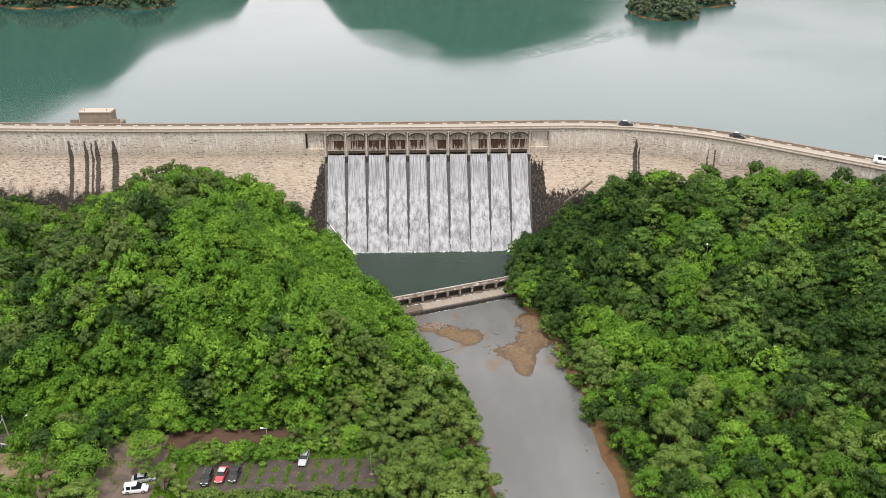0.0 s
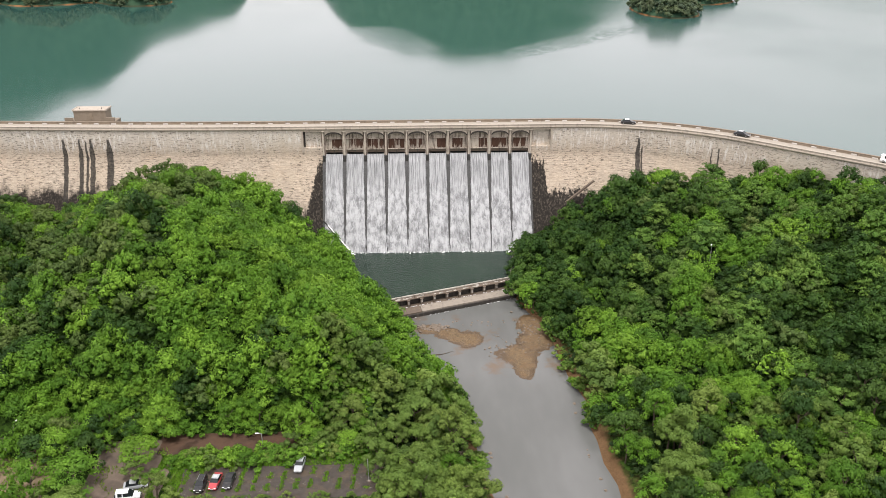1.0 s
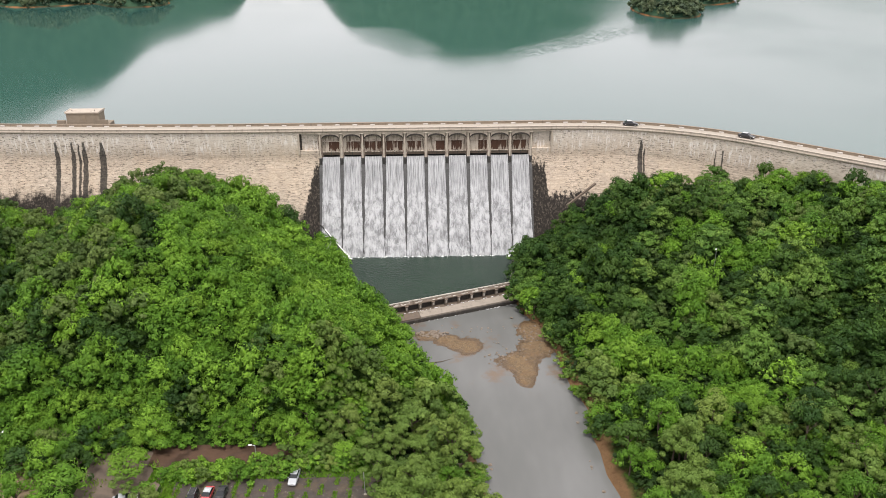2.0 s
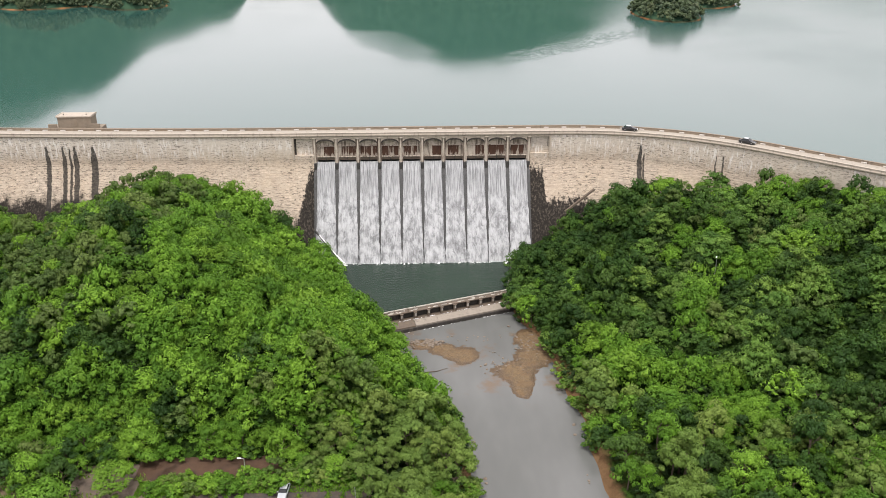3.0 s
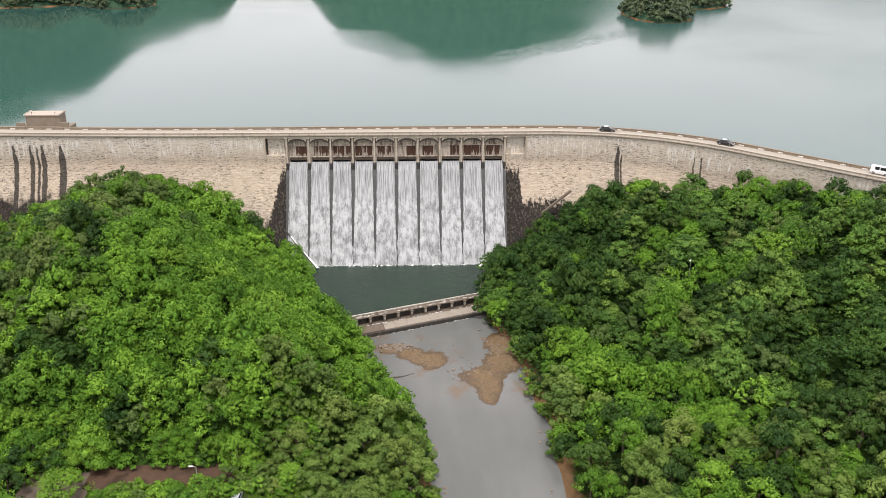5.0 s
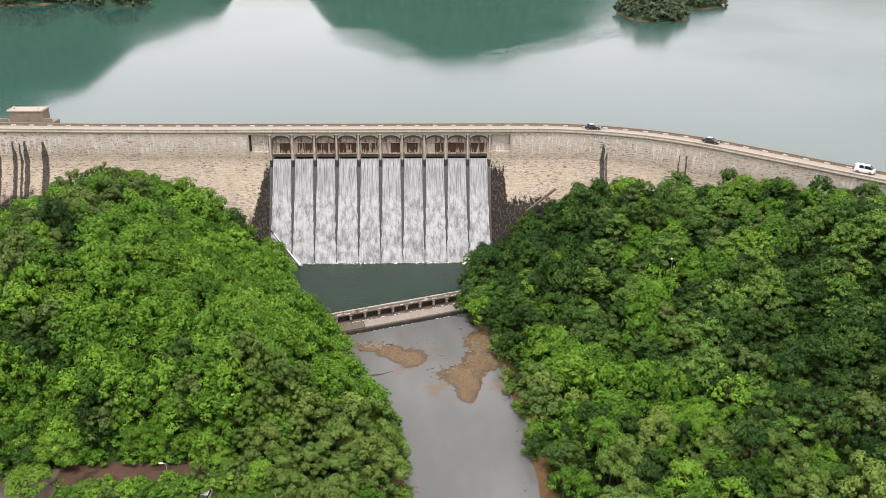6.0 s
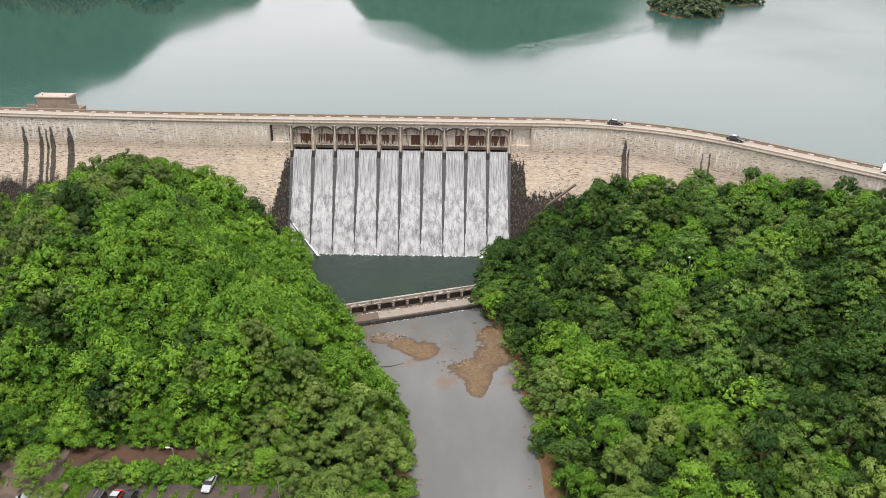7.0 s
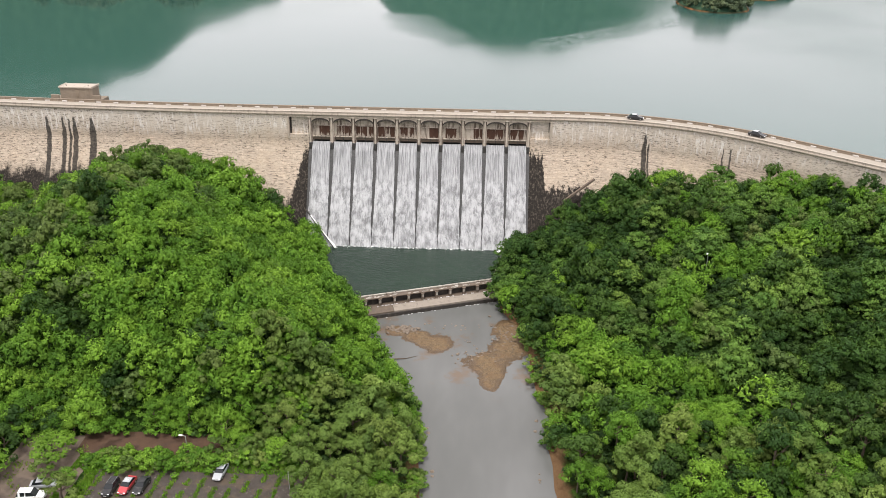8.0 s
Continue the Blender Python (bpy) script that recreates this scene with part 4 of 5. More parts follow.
UNDER = [crown(140 + k, 2.6, 4.6, 8, 100, 0.78, 0.6, 0.2, 0.72) for k in range(4)]
FAR = [crown(160 + k, 3.2, 5.4, 6, 84, 1.1, 0.7, 0.0, 0.9) for k in range(4)]


def trunk_into(bm, h, r, lean, seed):
    q = random.Random(seed)
    top = Vector((lean[0], lean[1], h))
    mid = top * 0.5 + Vector((q.uniform(-0.15, 0.15), q.uniform(-0.15, 0.15), 0))
    cyl_into(bm, r, r * 0.8, (0, 0, -0.6), mid, 7)
    cyl_into(bm, r * 0.8, r * 0.5, mid, top, 7)
    for k in range(4):
        a = k * 1.7 + q.uniform(0, 1)
        cyl_into(bm, r * 0.45, r * 0.15, mid.lerp(top, q.uniform(0.2, 0.9)), top + Vector((math.cos(a) * 1.3, math.sin(a) * 1.3, q.uniform(0.0, 0.7))), 5)


def species_at(x, y, q):
    n = noise.noise(Vector((x * 0.045, y * 0.045, 5.0)))
    m = noise.noise(Vector((x * 0.11, y * 0.11, 9.0)))
    if x < 10:
        if y < -90 + 4 * n and x > -22:
            return "grey" if m > -0.35 else "creeper"
        if x < -60 + n * 12 - (y + 40) * 0.15 and y > -90:
            return "broadleaf" if m > 0.22 else ("olive" if q < 0.62 else "creeper")
        return "creeper" if m > -0.42 else ("broadleaf" if q < 0.7 else "olive")
    # a bright creeper belt runs along the foot of the east slope
    along = (x - 38) * 0.66 - (y + 70) * 0.75
    across = (x - 38) * 0.75 + (y + 70) * 0.66
    if -8 < along < 40 and abs(across) < 7 + 5 * n:
        return "creeper"
    if across < 0 and y < -70:
        return "grey" if m > 0.1 else ("broadleaf" if q < 0.32 else "creeper")
    if y < -74 and x > 56:
        return "broadleaf" if q < 0.62 else ("spreading" if q < 0.88 else "olive")
    if y > -66 and x < 52 + 10 * n:
        return "creeper" if q < 0.06 else ("broadleaf" if q < 0.84 else "spreading")
    if y > -60 and x > 62 and q < 0.36:
        return "creeper"
    if m > 0.38:
        return "creeper"
    if q < 0.66:
        return "spreading"
    return "broadleaf" if q < 0.9 else "olive"


def free_for_trees(x, y):
    if left_bank(y) - (5.0 if y < -107 else 2.8) < x < right_bank(y) + (6.6 if y < -114 else 4.8 if y < -98 else 3.2 if y < -62 else 1.6):
        return False
    if y > -47 and left_bank(y) - 1.0 < x < 21.5:
        return False
    z = float(ground_z(x, y))
    if y > dam_front_y(x) - batter(z) - 2.4:
        return False
    # the stone curbs that bound the falls stay clear
    if -24 < y < -7 and -36 < x < -18 and x > -21.4 - max(0.0, (y + 16.3) * 1.25) - 3.2:
        return False
    if -24 < y < -7 and 18 < x < 34 and x < 22.2 + max(0.0, (y + 16.5) * 1.1) + 1.6:
        return False
    # inside the reach of the valley that the flight overlooks
    if abs(x - 5) > 92 + 0.5 * (y + 120) or y < -130:
        return False
    # car park, its track, the dirt yard and the lane
    if -50.5 < x < -10 and -131 < y < -104.0:
        return False
    if -51 < x < -26 and -104.0 <= y < -100.2:
        return False
    if -67.0 < x < -47 and -131 < y < -106 or -61.5 < x < -56 and -106.1 < y < -101:
        return False
    if -92 < x < -70 and -122 < y < -106.5 or -92 < x < -78 and -107 < y < -98.5:
        return False
    return True


def plant():
    q = random.Random(11)
    spots, low = [], []
    step = 2.2
    gx = np.arange(-140, 134, step)
    gy = np.arange(-132, 6, step)
    for j, y0 in enumerate(gy):
        for x0 in gx + (step / 2 if j % 2 else 0):
            x, y = x0 + q.uniform(-0.8, 0.8), y0 + q.uniform(-0.8, 0.8)
            keep = q.random()
            if not free_for_trees(x, y):
                continue
            # more trees to the square metre of plan where the slope is steep
            g = float(ground_z(x, y))
            rise = math.hypot(float(ground_z(x + 1, y)) - g, float(ground_z(x, y + 1)) - g)
            sp = species_at(x, y, q.random())
            if keep > SHARE[sp] * math.sqrt(1 + rise * rise * 1.2):
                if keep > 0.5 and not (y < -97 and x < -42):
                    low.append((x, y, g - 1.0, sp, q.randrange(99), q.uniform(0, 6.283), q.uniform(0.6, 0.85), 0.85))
                continue
            size = q.choice((0.62, 0.78, 0.9, 1.0, 1.12, 1.3)) * q.uniform(0.9, 1.1) * (1.1 if sp == "grey" else 1.0)
            lump = noise.noise(Vector((x * 0.16, y * 0.16, 21.0)))
            size *= 1 + 0.35 * lump
            if -52 < x < -34 and y > -26:
                size *= 1.2
            elif 28 < x < 46 and y > -26:
                size *= 0.8
            elif y > dam_front_y(x) - 20:
                size *= 0.78
            elif x < -64 and y > -40:
                size *= 0.85
            g += 1.3 * max(-0.6, lump)
            spots.append((x, y, g - 0.35, sp, q.randrange(99), q.uniform(0, 6.283), size, q.uniform(0.9, 1.3) * (1.1 if size < 0.8 else 0.97)))
    return spots, low


def joined(name, spots, label, material=None, category="trees", shapes=None):
    """Many crowns of a kind as one mesh, with a tone for each crown."""
    by = {}
    for sp in spots:
        by.setdefault(sp[3], []).append(sp)
    for kind, rows in by.items():
        mat, protos, _ = SPECIES[kind]
        if shapes:
            protos = shapes[kind] if isinstance(shapes, dict) else shapes
        vs, ts, tones, n = [], [], [], 0
        for x, y, z, _, pick, a, size, tall in rows:
            v, t = protos[pick % len(protos)]
            c, s = math.cos(a) * size, math.sin(a) * size
            m = np.array([[c, -s, 0], [s, c, 0], [0, 0, size * tall]])
            vs.append(v @ m.T + np.array([x, y, z]))
            ts.append(t + n)
            tones.append(np.full(len(v), (x * 12.9898 + y * 78.233) % 1.0, dtype=np.float32))
            n += len(v)
        me = tri_mesh(name, np.concatenate(vs), np.concatenate(ts), material or mat)
        me.attributes.new("tone", "FLOAT", "POINT").data.foreach_set("value", np.concatenate(tones))
        tagged(new(name, me), label[kind] if isinstance(label, dict) else label, category, kind="stuff")


def tree_prototypes():
    made = {}
    for kind, (mat, _, label) in SPECIES.items():
        protos = NEAR[kind]
        for k, (v, t) in enumerate(protos):
            ob = thing("tree", label, "tree", "trees on the lower banks")
            bm = bmesh.new()
            trunk_into(bm, 3.3, 0.17, (0.2, -0.1), k + 3)
            part("trunk", bm, BARK, ob)
            attach("crown", tri_mesh("crown", v, t, mat), ob)
            made[kind, k] = ob
    return made


def build_woods():
    spots, low = plant()
    # the undergrowth's dark colour adds to the shade between the crowns
    joined("understorey", low, "low undergrowth coloured dark to deepen the gaps between the trees", LEAF_GAP_SHADE, category="undergrowth", shapes=UNDER)
    near = sorted((s for s in spots if s[1] < -97.0 and -90 < s[0] < 85 and s[1] > -128), key=lambda s: abs(s[0] - 5))
    near = near[:280]
    # single trees that frame the yard
    for x, y, kind, size, tall in (
            (-53.4, -108.6, "creeper", 1.55, 0.76), (-53.2, -113.2, "grey", 0.95, 0.8), (-49.4, -113.6, "creeper", 0.7, 0.8), (-47.8, -118.0, "grey", 1.1, 0.9), (-62.8, -114.4, "creeper", 1.85, 0.7),
            (-62.6, -107.4, "broadleaf", 1.2, 0.9), (-61.6, -120.4, "grey", 1.4, 0.62), (-66.6, -119.6, "grey", 0.9, 0.8), (-71.2, -108.2, "broadleaf", 1.6, 0.75), (-67.4, -106.4, "olive", 1.2, 0.9),
            (-63.6, -102.0, "broadleaf", 1.2, 1.0), (-57.0, -101.0, "broadleaf", 1.0, 1.0), (-71.0, -119.4, "creeper", 0.6, 0.8), (-50.6, -99.4, "creeper", 1.45, 0.85), (-44.8, -119.8, "grey", 0.7, 0.8),
            (-27.0, -105.4, "grey", 0.8, 1.0), (-24.5, -103.0, "creeper", 0.8, 1.0), (-12.6, -107.0, "grey", 1.1, 1.0), (-10.6, -110.6, "grey", 1.15, 1.0), (-10.2, -114.4, "grey", 1.0, 1.0),
            (-16.4, -105.6, "creeper", 0.9, 1.0), (-21.0, -105.4, "grey", 0.8, 1.0), (-41.6, -106.4, "creeper", 0.35, 1.6), (-34.6, -109.6, "creeper", 0.62, 1.0),
            (22.8, -40.8, "grey", 1.1, 1.0), (21.8, -37.2, "creeper", 0.95, 1.0), (24.6, -44.0, "creeper", 1.1, 1.0), (25.6, -31.5, "broadleaf", 0.9, 1.0), (25.4, -48.0, "broadleaf", 0.9, 1.0), (-60.4, -8.6, "broadleaf", 0.8, 1.0), (-59.6, -8.0, "creeper", 0.75, 1.2)):
        near.append((x, y, float(ground_z(x, y)) - 0.2, kind, len(near), x * 1.7, size, tall))
    chosen = set(near)
    rest = [s for s in spots if s not in chosen]
    joined("woodland", rest, {"creeper": "creeper-covered bright green thicket on the slopes", "broadleaf": "dark green broadleaf woodland on the slopes",
                              "grey": "yellow-green bankside thicket", "spreading": "wide-crowned green woodland on the slopes", "olive": "olive-green scrub among the woods"})
    made = tree_prototypes()
    used = set()
    for x, y, z, kind, pick, a, size, tall in near:
        k = pick % len(NEAR[kind])
        m = Matrix.Translation((x, y, z)) @ Matrix.Rotation(a, 4, "Z") @ Matrix.Diagonal((size, size, size * tall, 1))
        if (kind, k) in used:
            s = made[kind, k].scale
            copy_thing(made[kind, k], m @ Matrix.Diagonal((1 / s.x, 1 / s.y, 1 / s.z, 1)))
        else:
            made[kind, k].matrix_basis = m
            used.add((kind, k))
    for key, ob in made.items():
        if key not in used:
            for c in list(ob.children):
                bpy.data.objects.remove(c)
            bpy.data.objects.remove(ob)
    # woods on the far shores of the reservoir
    q = random.Random(5)
    far = []
    for k in range(16000):
        x, y = q.uniform(-320, 250), q.uniform(262, 420)
        if -150 < x < 120:
            continue
        z = float(ground_z(x, y))
        if z < LAKE_Z + 0.45 or z > LAKE_Z + 16:
            continue
        far.append((x, y, z - 0.9, "olive" if q.random() < 0.3 else "broadleaf", q.randrange(99), q.uniform(0, 6.28), q.uniform(0.8, 1.35), q.uniform(0.8, 1.1)))
    joined("far_shore_woods", far[:1250], "woods on the far shore in a green greyed for haze", LEAF_FAR_HAZE, shapes=FAR)


build_woods()


# ---- car park, yard and lane ----
def ground_patch(name, outline_xy, lift, material, label, category, step=0.9, ragged=0.5):
    """A sheet laid on the ground over an uneven rectangle."""
    x0, x1, y0, y1 = outline_xy
    xs, ys = np.arange(x0, x1 + 0.01, step), np.arange(y0, y1 + 0.01, step)
    verts, faces, nx, ny = [], [], len(xs), len(ys)
    for j, y in enumerate(ys):
        for i, x in enumerate(xs):
            e = min(i, nx - 1 - i, j, ny - 1 - j)
            dx = ragged * noise.noise(Vector((x * 0.6, y * 0.6, 1.0))) if e == 0 else 0
            dy = ragged * noise.noise(Vector((x * 0.6, y * 0.6, 7.0))) if e == 0 else 0
            z = float(ground_z(x + dx, y + dy)) + (lift if e else -0.05)
            verts.append((x + dx, y + dy, z))
    for j in range(ny - 1):
        for i in range(nx - 1):
            a = j * nx + i
            faces.append((a, a + 1, a + nx + 1, a + nx))
    return tagged(new(name, mesh_from(name, verts, faces, material, True)), label, category, kind="structure")


ground_patch("parking_lot", (-47.5, -9.5, -119.0, -106.8), 0.07, ASPHALT, "worn dark asphalt car park with mossy bay lines", "car park")
ground_patch("dirt_track", (-52, -24.5, -106.6, -99.6), 0.12, TRACK, "rutted red-brown earth track behind the car park", "track", 0.7)
ground_patch("dirt_yard", (-62, -47, -121, -100.5), 0.10, YARD, "wet red-brown dirt yard between trees", "yard", 0.8)
ground_patch("bare_slope", (-90, -67, -121, -105.6), 0.10, BARE, "bare brown earth with sparse grass", "ground", 0.8)
ground_patch("lane", (-96, -78.5, -104.4, -99.2), 0.16, ASPHALT, "narrow grey asphalt lane", "road", 0.8)


def blades(name, spots, height, width, material, label, category="grass"):
    q = np.random.default_rng(21)
    p = np.array(spots, float)
    n = len(p)
    a = q.uniform(0, 6.283, n)
    h = height * q.uniform(0.5, 1.4, n)
    w = width * q.uniform(0.6, 1.4, n)
    side = np.stack([np.cos(a), np.sin(a), np.zeros(n)], 1) * w[:, None]
    tip = p + np.stack([q.uniform(-0.5, 0.5, n) * h, q.uniform(-0.5, 0.5, n) * h, h], 1)
    v = np.stack([p - side, p + side, tip], 1).reshape(-1, 3)
    tagged(new(name, tri_mesh(name, v, np.arange(n * 3).reshape(-1, 3), material)), label, category, kind="stuff")


def bay_lines():
    q = random.Random(31)
    strip, edge, patch = [], [], []
    for k in range(15):
        x = -44.2 + k * 2.45
        for _ in range(520):
            t = q.random()
            y = -107.2 - t * 9.5
            if noise.noise(Vector((x, y * 0.5, 2))) > 0.05 + 0.25 * t:
                continue
            xx = x + q.gauss(0, 0.24) + 0.05 * (y + 110)
            strip.append((xx, y, LOT_Z + 0.05))
    for _ in range(9000):
        x, y = q.uniform(-50, -41.5), q.uniform(-121, -106.5)
        if x > -45 and y < -111 or noise.noise(Vector((x * 0.3, y * 0.3, 6))) > 0.15:
            continue
        patch.append((x, y, float(ground_z(x, y)) + 0.02))
    for _ in range(5200):
        x, y = q.uniform(-46, -10), q.uniform(-110.0, -106.4)
        patch.append((x, y, float(ground_z(x, y)) + 0.02))
    for _ in range(3600):
        x, y = q.uniform(-90, -67), q.uniform(-119, -105)
        if noise.noise(Vector((x * 0.3, y * 0.3, 4))) > 0.0:
            edge.append((x, y, float(ground_z(x, y)) + 0.05))
    for _ in range(2500):
        x, y = q.uniform(-62, -47), q.uniform(-121, -100)
        if noise.noise(Vector((x * 0.35, y * 0.35, 8))) > 0.22:
            edge.append((x, y, float(ground_z(x, y)) + 0.05))
    blades("bay_line_grass", strip, 0.3, 0.11, GRASS, "grass and moss along the parking bay lines")
    blades("rough_grass", patch, 0.42, 0.15, GRASS, "bright rough grass beside the car park")
    blades("sparse_grass", edge, 0.45, 0.13, GRASS, "sparse grass on bare earth")


bay_lines()


def bushes():
    """Low shrubs between the car park and the track, and hanging over its near edge."""
    q = random.Random(41)
    rows = []
    for _ in range(130):
        x = q.uniform(-45, -11)
        y = q.uniform(-110.4, -107.0) if x < -33 else q.uniform(-109.4 if x < -25 else -107.8, -104.8)
        rows.append((x, y, float(ground_z(x, y)) - 0.3, "creeper" if q.random() < 0.6 else "grey", q.randrange(99), q.uniform(0, 6.28), q.uniform(0.3, 0.7), 0.9))
    for _ in range(18):
        x, y = q.uniform(-49, -42), q.uniform(-109.5, -107)
        rows.append((x, y, float(ground_z(x, y)) - 0.3, "creeper", q.randrange(99), q.uniform(0, 6.28), q.uniform(0.35, 0.6), 0.8))
    for _ in range(75):
        x, y = q.uniform(-45.5, -10), q.uniform(-122.5, -118.6)
        rows.append((x, y, LOT_Z - 0.4, "grey", q.randrange(99), q.uniform(0, 6.28), q.uniform(0.3, 0.5), 0.8))
    for _ in range(16):
        x, y = q.uniform(-88, -70), q.uniform(-119, -106)
        rows.append((x, y, LOT_Z - 0.3, "creeper", q.randrange(99), q.uniform(0, 6.28), q.uniform(0.25, 0.5), 0.8))
    # scrub on the cut bank above the track
    for _ in range(170):
        x, y = q.uniform(-76, -11), q.uniform(-100.2, -91.5)
        rows.append((x, y, float(ground_z(x, y)) - 0.5, "creeper" if q.random() < 0.75 else "broadleaf", q.randrange(99), q.uniform(0, 6.28), q.uniform(0.5, 0.85), 0.8))
    # a fringe of low growth along the river banks
    for k in range(300):
        y = q.uniform(-126, -52)
        x = float(left_bank(y)) - q.uniform(1.8, 3.4) if k % 2 else float(right_bank(y)) + q.uniform(1.8, 3.4)
        if noise.noise(Vector((x * 0.2, y * 0.13, 3))) > 0.1 or (y < -97 and k % 2 == 0):
            continue
        rows.append((x, y, max(0.1, float(ground_z(x, y))) - 0.2, "grey" if q.random() < 0.5 else "creeper", q.randrange(99), q.uniform(0, 6.28), q.uniform(0.35, 0.65), 0.8))
    joined("shrubs", rows, {"creeper": "low bright green shrubs", "grey": "low yellow-green shrubs", "broadleaf": "low dark green shrubs"}, category="shrubs", shapes=LOW)


bushes()


# ---- vehicles ----
GLASS = mat_plain("dark_car_glass", (0.015, 0.018, 0.02), 0.08, vary=0.05)
TYRE = mat_plain("tyre_rubber", (0.02, 0.02, 0.02), 0.85)
RIM = mat_plain("alloy_rim", (0.45, 0.45, 0.46), 0.35, 0.8)
LAMPW = mat_plain("clear_lamp", (0.75, 0.76, 0.78), 0.15)
LAMPR = mat_plain("red_lamp", (0.35, 0.02, 0.015), 0.2)
PLATE = mat_plain("white_plate", (0.7, 0.7, 0.68), 0.5)
TRIM = mat_plain("black_trim", (0.02, 0.02, 0.022), 0.6)


def paint(name, color, coat=0.6):
    n = Nodes(name)
    dust = n.ramp(n.noise(2.5, 5, 0.7), 0.45, 0.75, 0, 0.18)
    return n.done(n.mix(dust, color, (0.3, 0.28, 0.25)), 0.28, ior=1.5, coat_weight=coat)


WHITE = paint("white_paint", (0.78, 0.79, 0.80))
SILVER = paint("silver_paint", (0.36, 0.38, 0.40))
RED = paint("red_paint", (0.42, 0.035, 0.045))
BLACK = paint("black_paint", (0.015, 0.016, 0.018), 0.0)


def loft(sections, material, name, parent, label=""):
    """A closed shell through cross-sections (x, half width, low z, high z, top half width)."""
    verts, faces, n = [], [], 8
    for x, w, z0, z1, tw in sections:
        verts += [(x, -w * 0.94, z0), (x, w * 0.94, z0), (x, w, z0 + (z1 - z0) * 0.35), (x, w * 0.985, z0 + (z1 - z0) * 0.75),
                  (x, tw, z1), (x, -tw, z1), (x, -w * 0.985, z0 + (z1 - z0) * 0.75), (x, -w, z0 + (z1 - z0) * 0.35)]
    for k in range(len(sections) - 1):
        for j in range(n):
            q = (j + 1) % n
            faces.append((k * n + j, k * n + q, (k + 1) * n + q, (k + 1) * n + j))
    faces += [tuple(range(n))[::-1], tuple((len(sections) - 1) * n + j for j in range(n))]
    return attach(name, mesh_from(name, verts, faces, material, False), parent, label)


def vehicle(name, label, category, group, length, width, height, body_mat, roof_mat, shape, m):
    """A road vehicle along +x with body, cabin glass, roof, wheels, lamps and plates."""
    v = thing(name, label, category, group)
    L, w, h = length / 2, width / 2, height
    belt = 0.92 if shape != "van" else 1.15
    nose = {"sedan": 0.66, "suv": 0.85, "van": 1.0}[shape]
    loft([(-L, w * 0.86, 0.42, belt * 0.86, w * 0.8), (-L + 0.12, w * 0.96, 0.28, belt * 0.97, w * 0.9), (-L * 0.5, w, 0.24, belt, w * 0.92), (L * 0.28, w, 0.24, belt, w * 0.92),
          (L * 0.5, w * 0.99, 0.24, belt * 0.97, w * 0.9), (L - 0.25, w * 0.94, 0.26, belt * nose + 0.08, w * 0.82), (L, w * 0.82, 0.40, belt * nose - 0.06, w * 0.72)], body_mat, "body", v)
    if shape == "sedan":
        cab = [(-L * 0.80, belt - 0.02, 0), (-L * 0.45, h, 1), (L * 0.08, h, 1), (L * 0.42, belt - 0.02, 0)]
    elif shape == "suv":
        cab = [(-L * 0.97, belt - 0.02, 0), (-L * 0.82, h, 1), (L * 0.10, h, 1), (L * 0.46, belt - 0.02, 0)]
    else:
        cab = [(-L * 0.985, belt - 0.02, 0), (-L * 0.95, h, 1), (L * 0.42, h, 1), (L * 0.84, belt - 0.04, 0)]
    bw, tw = w * 0.91, w * 0.74 if shape != "van" else w * 0.82
    verts, faces = [], []
    for x, z, top in cab:
        k = tw if top else bw
        verts += [(x, -k, z), (x, k, z)]
    # windscreen, rear screen, side glass
    glass = [(0, 1, 3, 2), (4, 5, 7, 6), (0, 2, 4, 6), (1, 7, 5, 3), (2, 3, 5, 4)]
    attach("cabin_glass", mesh_from("cabin_glass", verts, glass, GLASS), v, "dark tinted windows")
    x0, x1 = cab[1][0], cab[2][0]
    bm = bmesh.new()
    box_into(bm, (x1 - x0 + 0.10, tw * 2 + 0.06, 0.09), ((x0 + x1) / 2, 0, h - 0.01), None, 0.03)
    part("roof", bm, roof_mat, v)
    if shape in ("suv", "van"):
        # body-coloured pillars and rear quarter panels
        for sy in (-1, 1):
            for fx, wd in ((0.02, 0.3), (0.55, 0.1)) if shape == "suv" else ((0.02, 0.9), (0.66, 0.14)):
                xa = x0 + (x1 - x0) * fx
                vs = [(xa, sy * (tw + 0.015), h), (xa + wd, sy * (tw + 0.015), h), (xa + wd, sy * (bw + 0.015), belt - 0.02), (xa - 0.05, sy * (bw + 0.015), belt - 0.02)]
                vs += [(p[0], p[1] - sy * 0.03, p[2]) for p in vs]
                attach("pillar", mesh_from("pillar", vs, [(0, 1, 2, 3), (7, 6, 5, 4), (0, 4, 5, 1), (2, 6, 7, 3), (1, 5, 6, 2), (0, 3, 7, 4)], body_mat), v)
    for sx in (-0.60, 0.62):
        for sy in (-1, 1):
            bm = bmesh.new()
            cyl_into(bm, 0.32, 0.32, (sx * L, sy * (w - 0.20), 0.32), (sx * L, sy * (w + 0.01), 0.32), 16)
            wheel = part("wheel", bm, TYRE, v, "black tyre")
            bm = bmesh.new()
            cyl_into(bm, 0.2, 0.18, (sx * L, sy * (w - 0.02), 0.32), (sx * L, sy * (w + 0.025), 0.32), 12)
            part("rim", bm, RIM, wheel, "grey metal rim")
    for sy in (-1, 1):
        box("headlight", (0.22, 0.34, 0.15), (L - 0.12, sy * w * 0.62, belt * nose - 0.06), LAMPW, v, "clear headlight", bevel=0.03)
        box("tail_light", (0.14, 0.26, 0.18), (-L + 0.05, sy * w * 0.68, belt * 0.74), LAMPR, v, "red tail light", bevel=0.03)
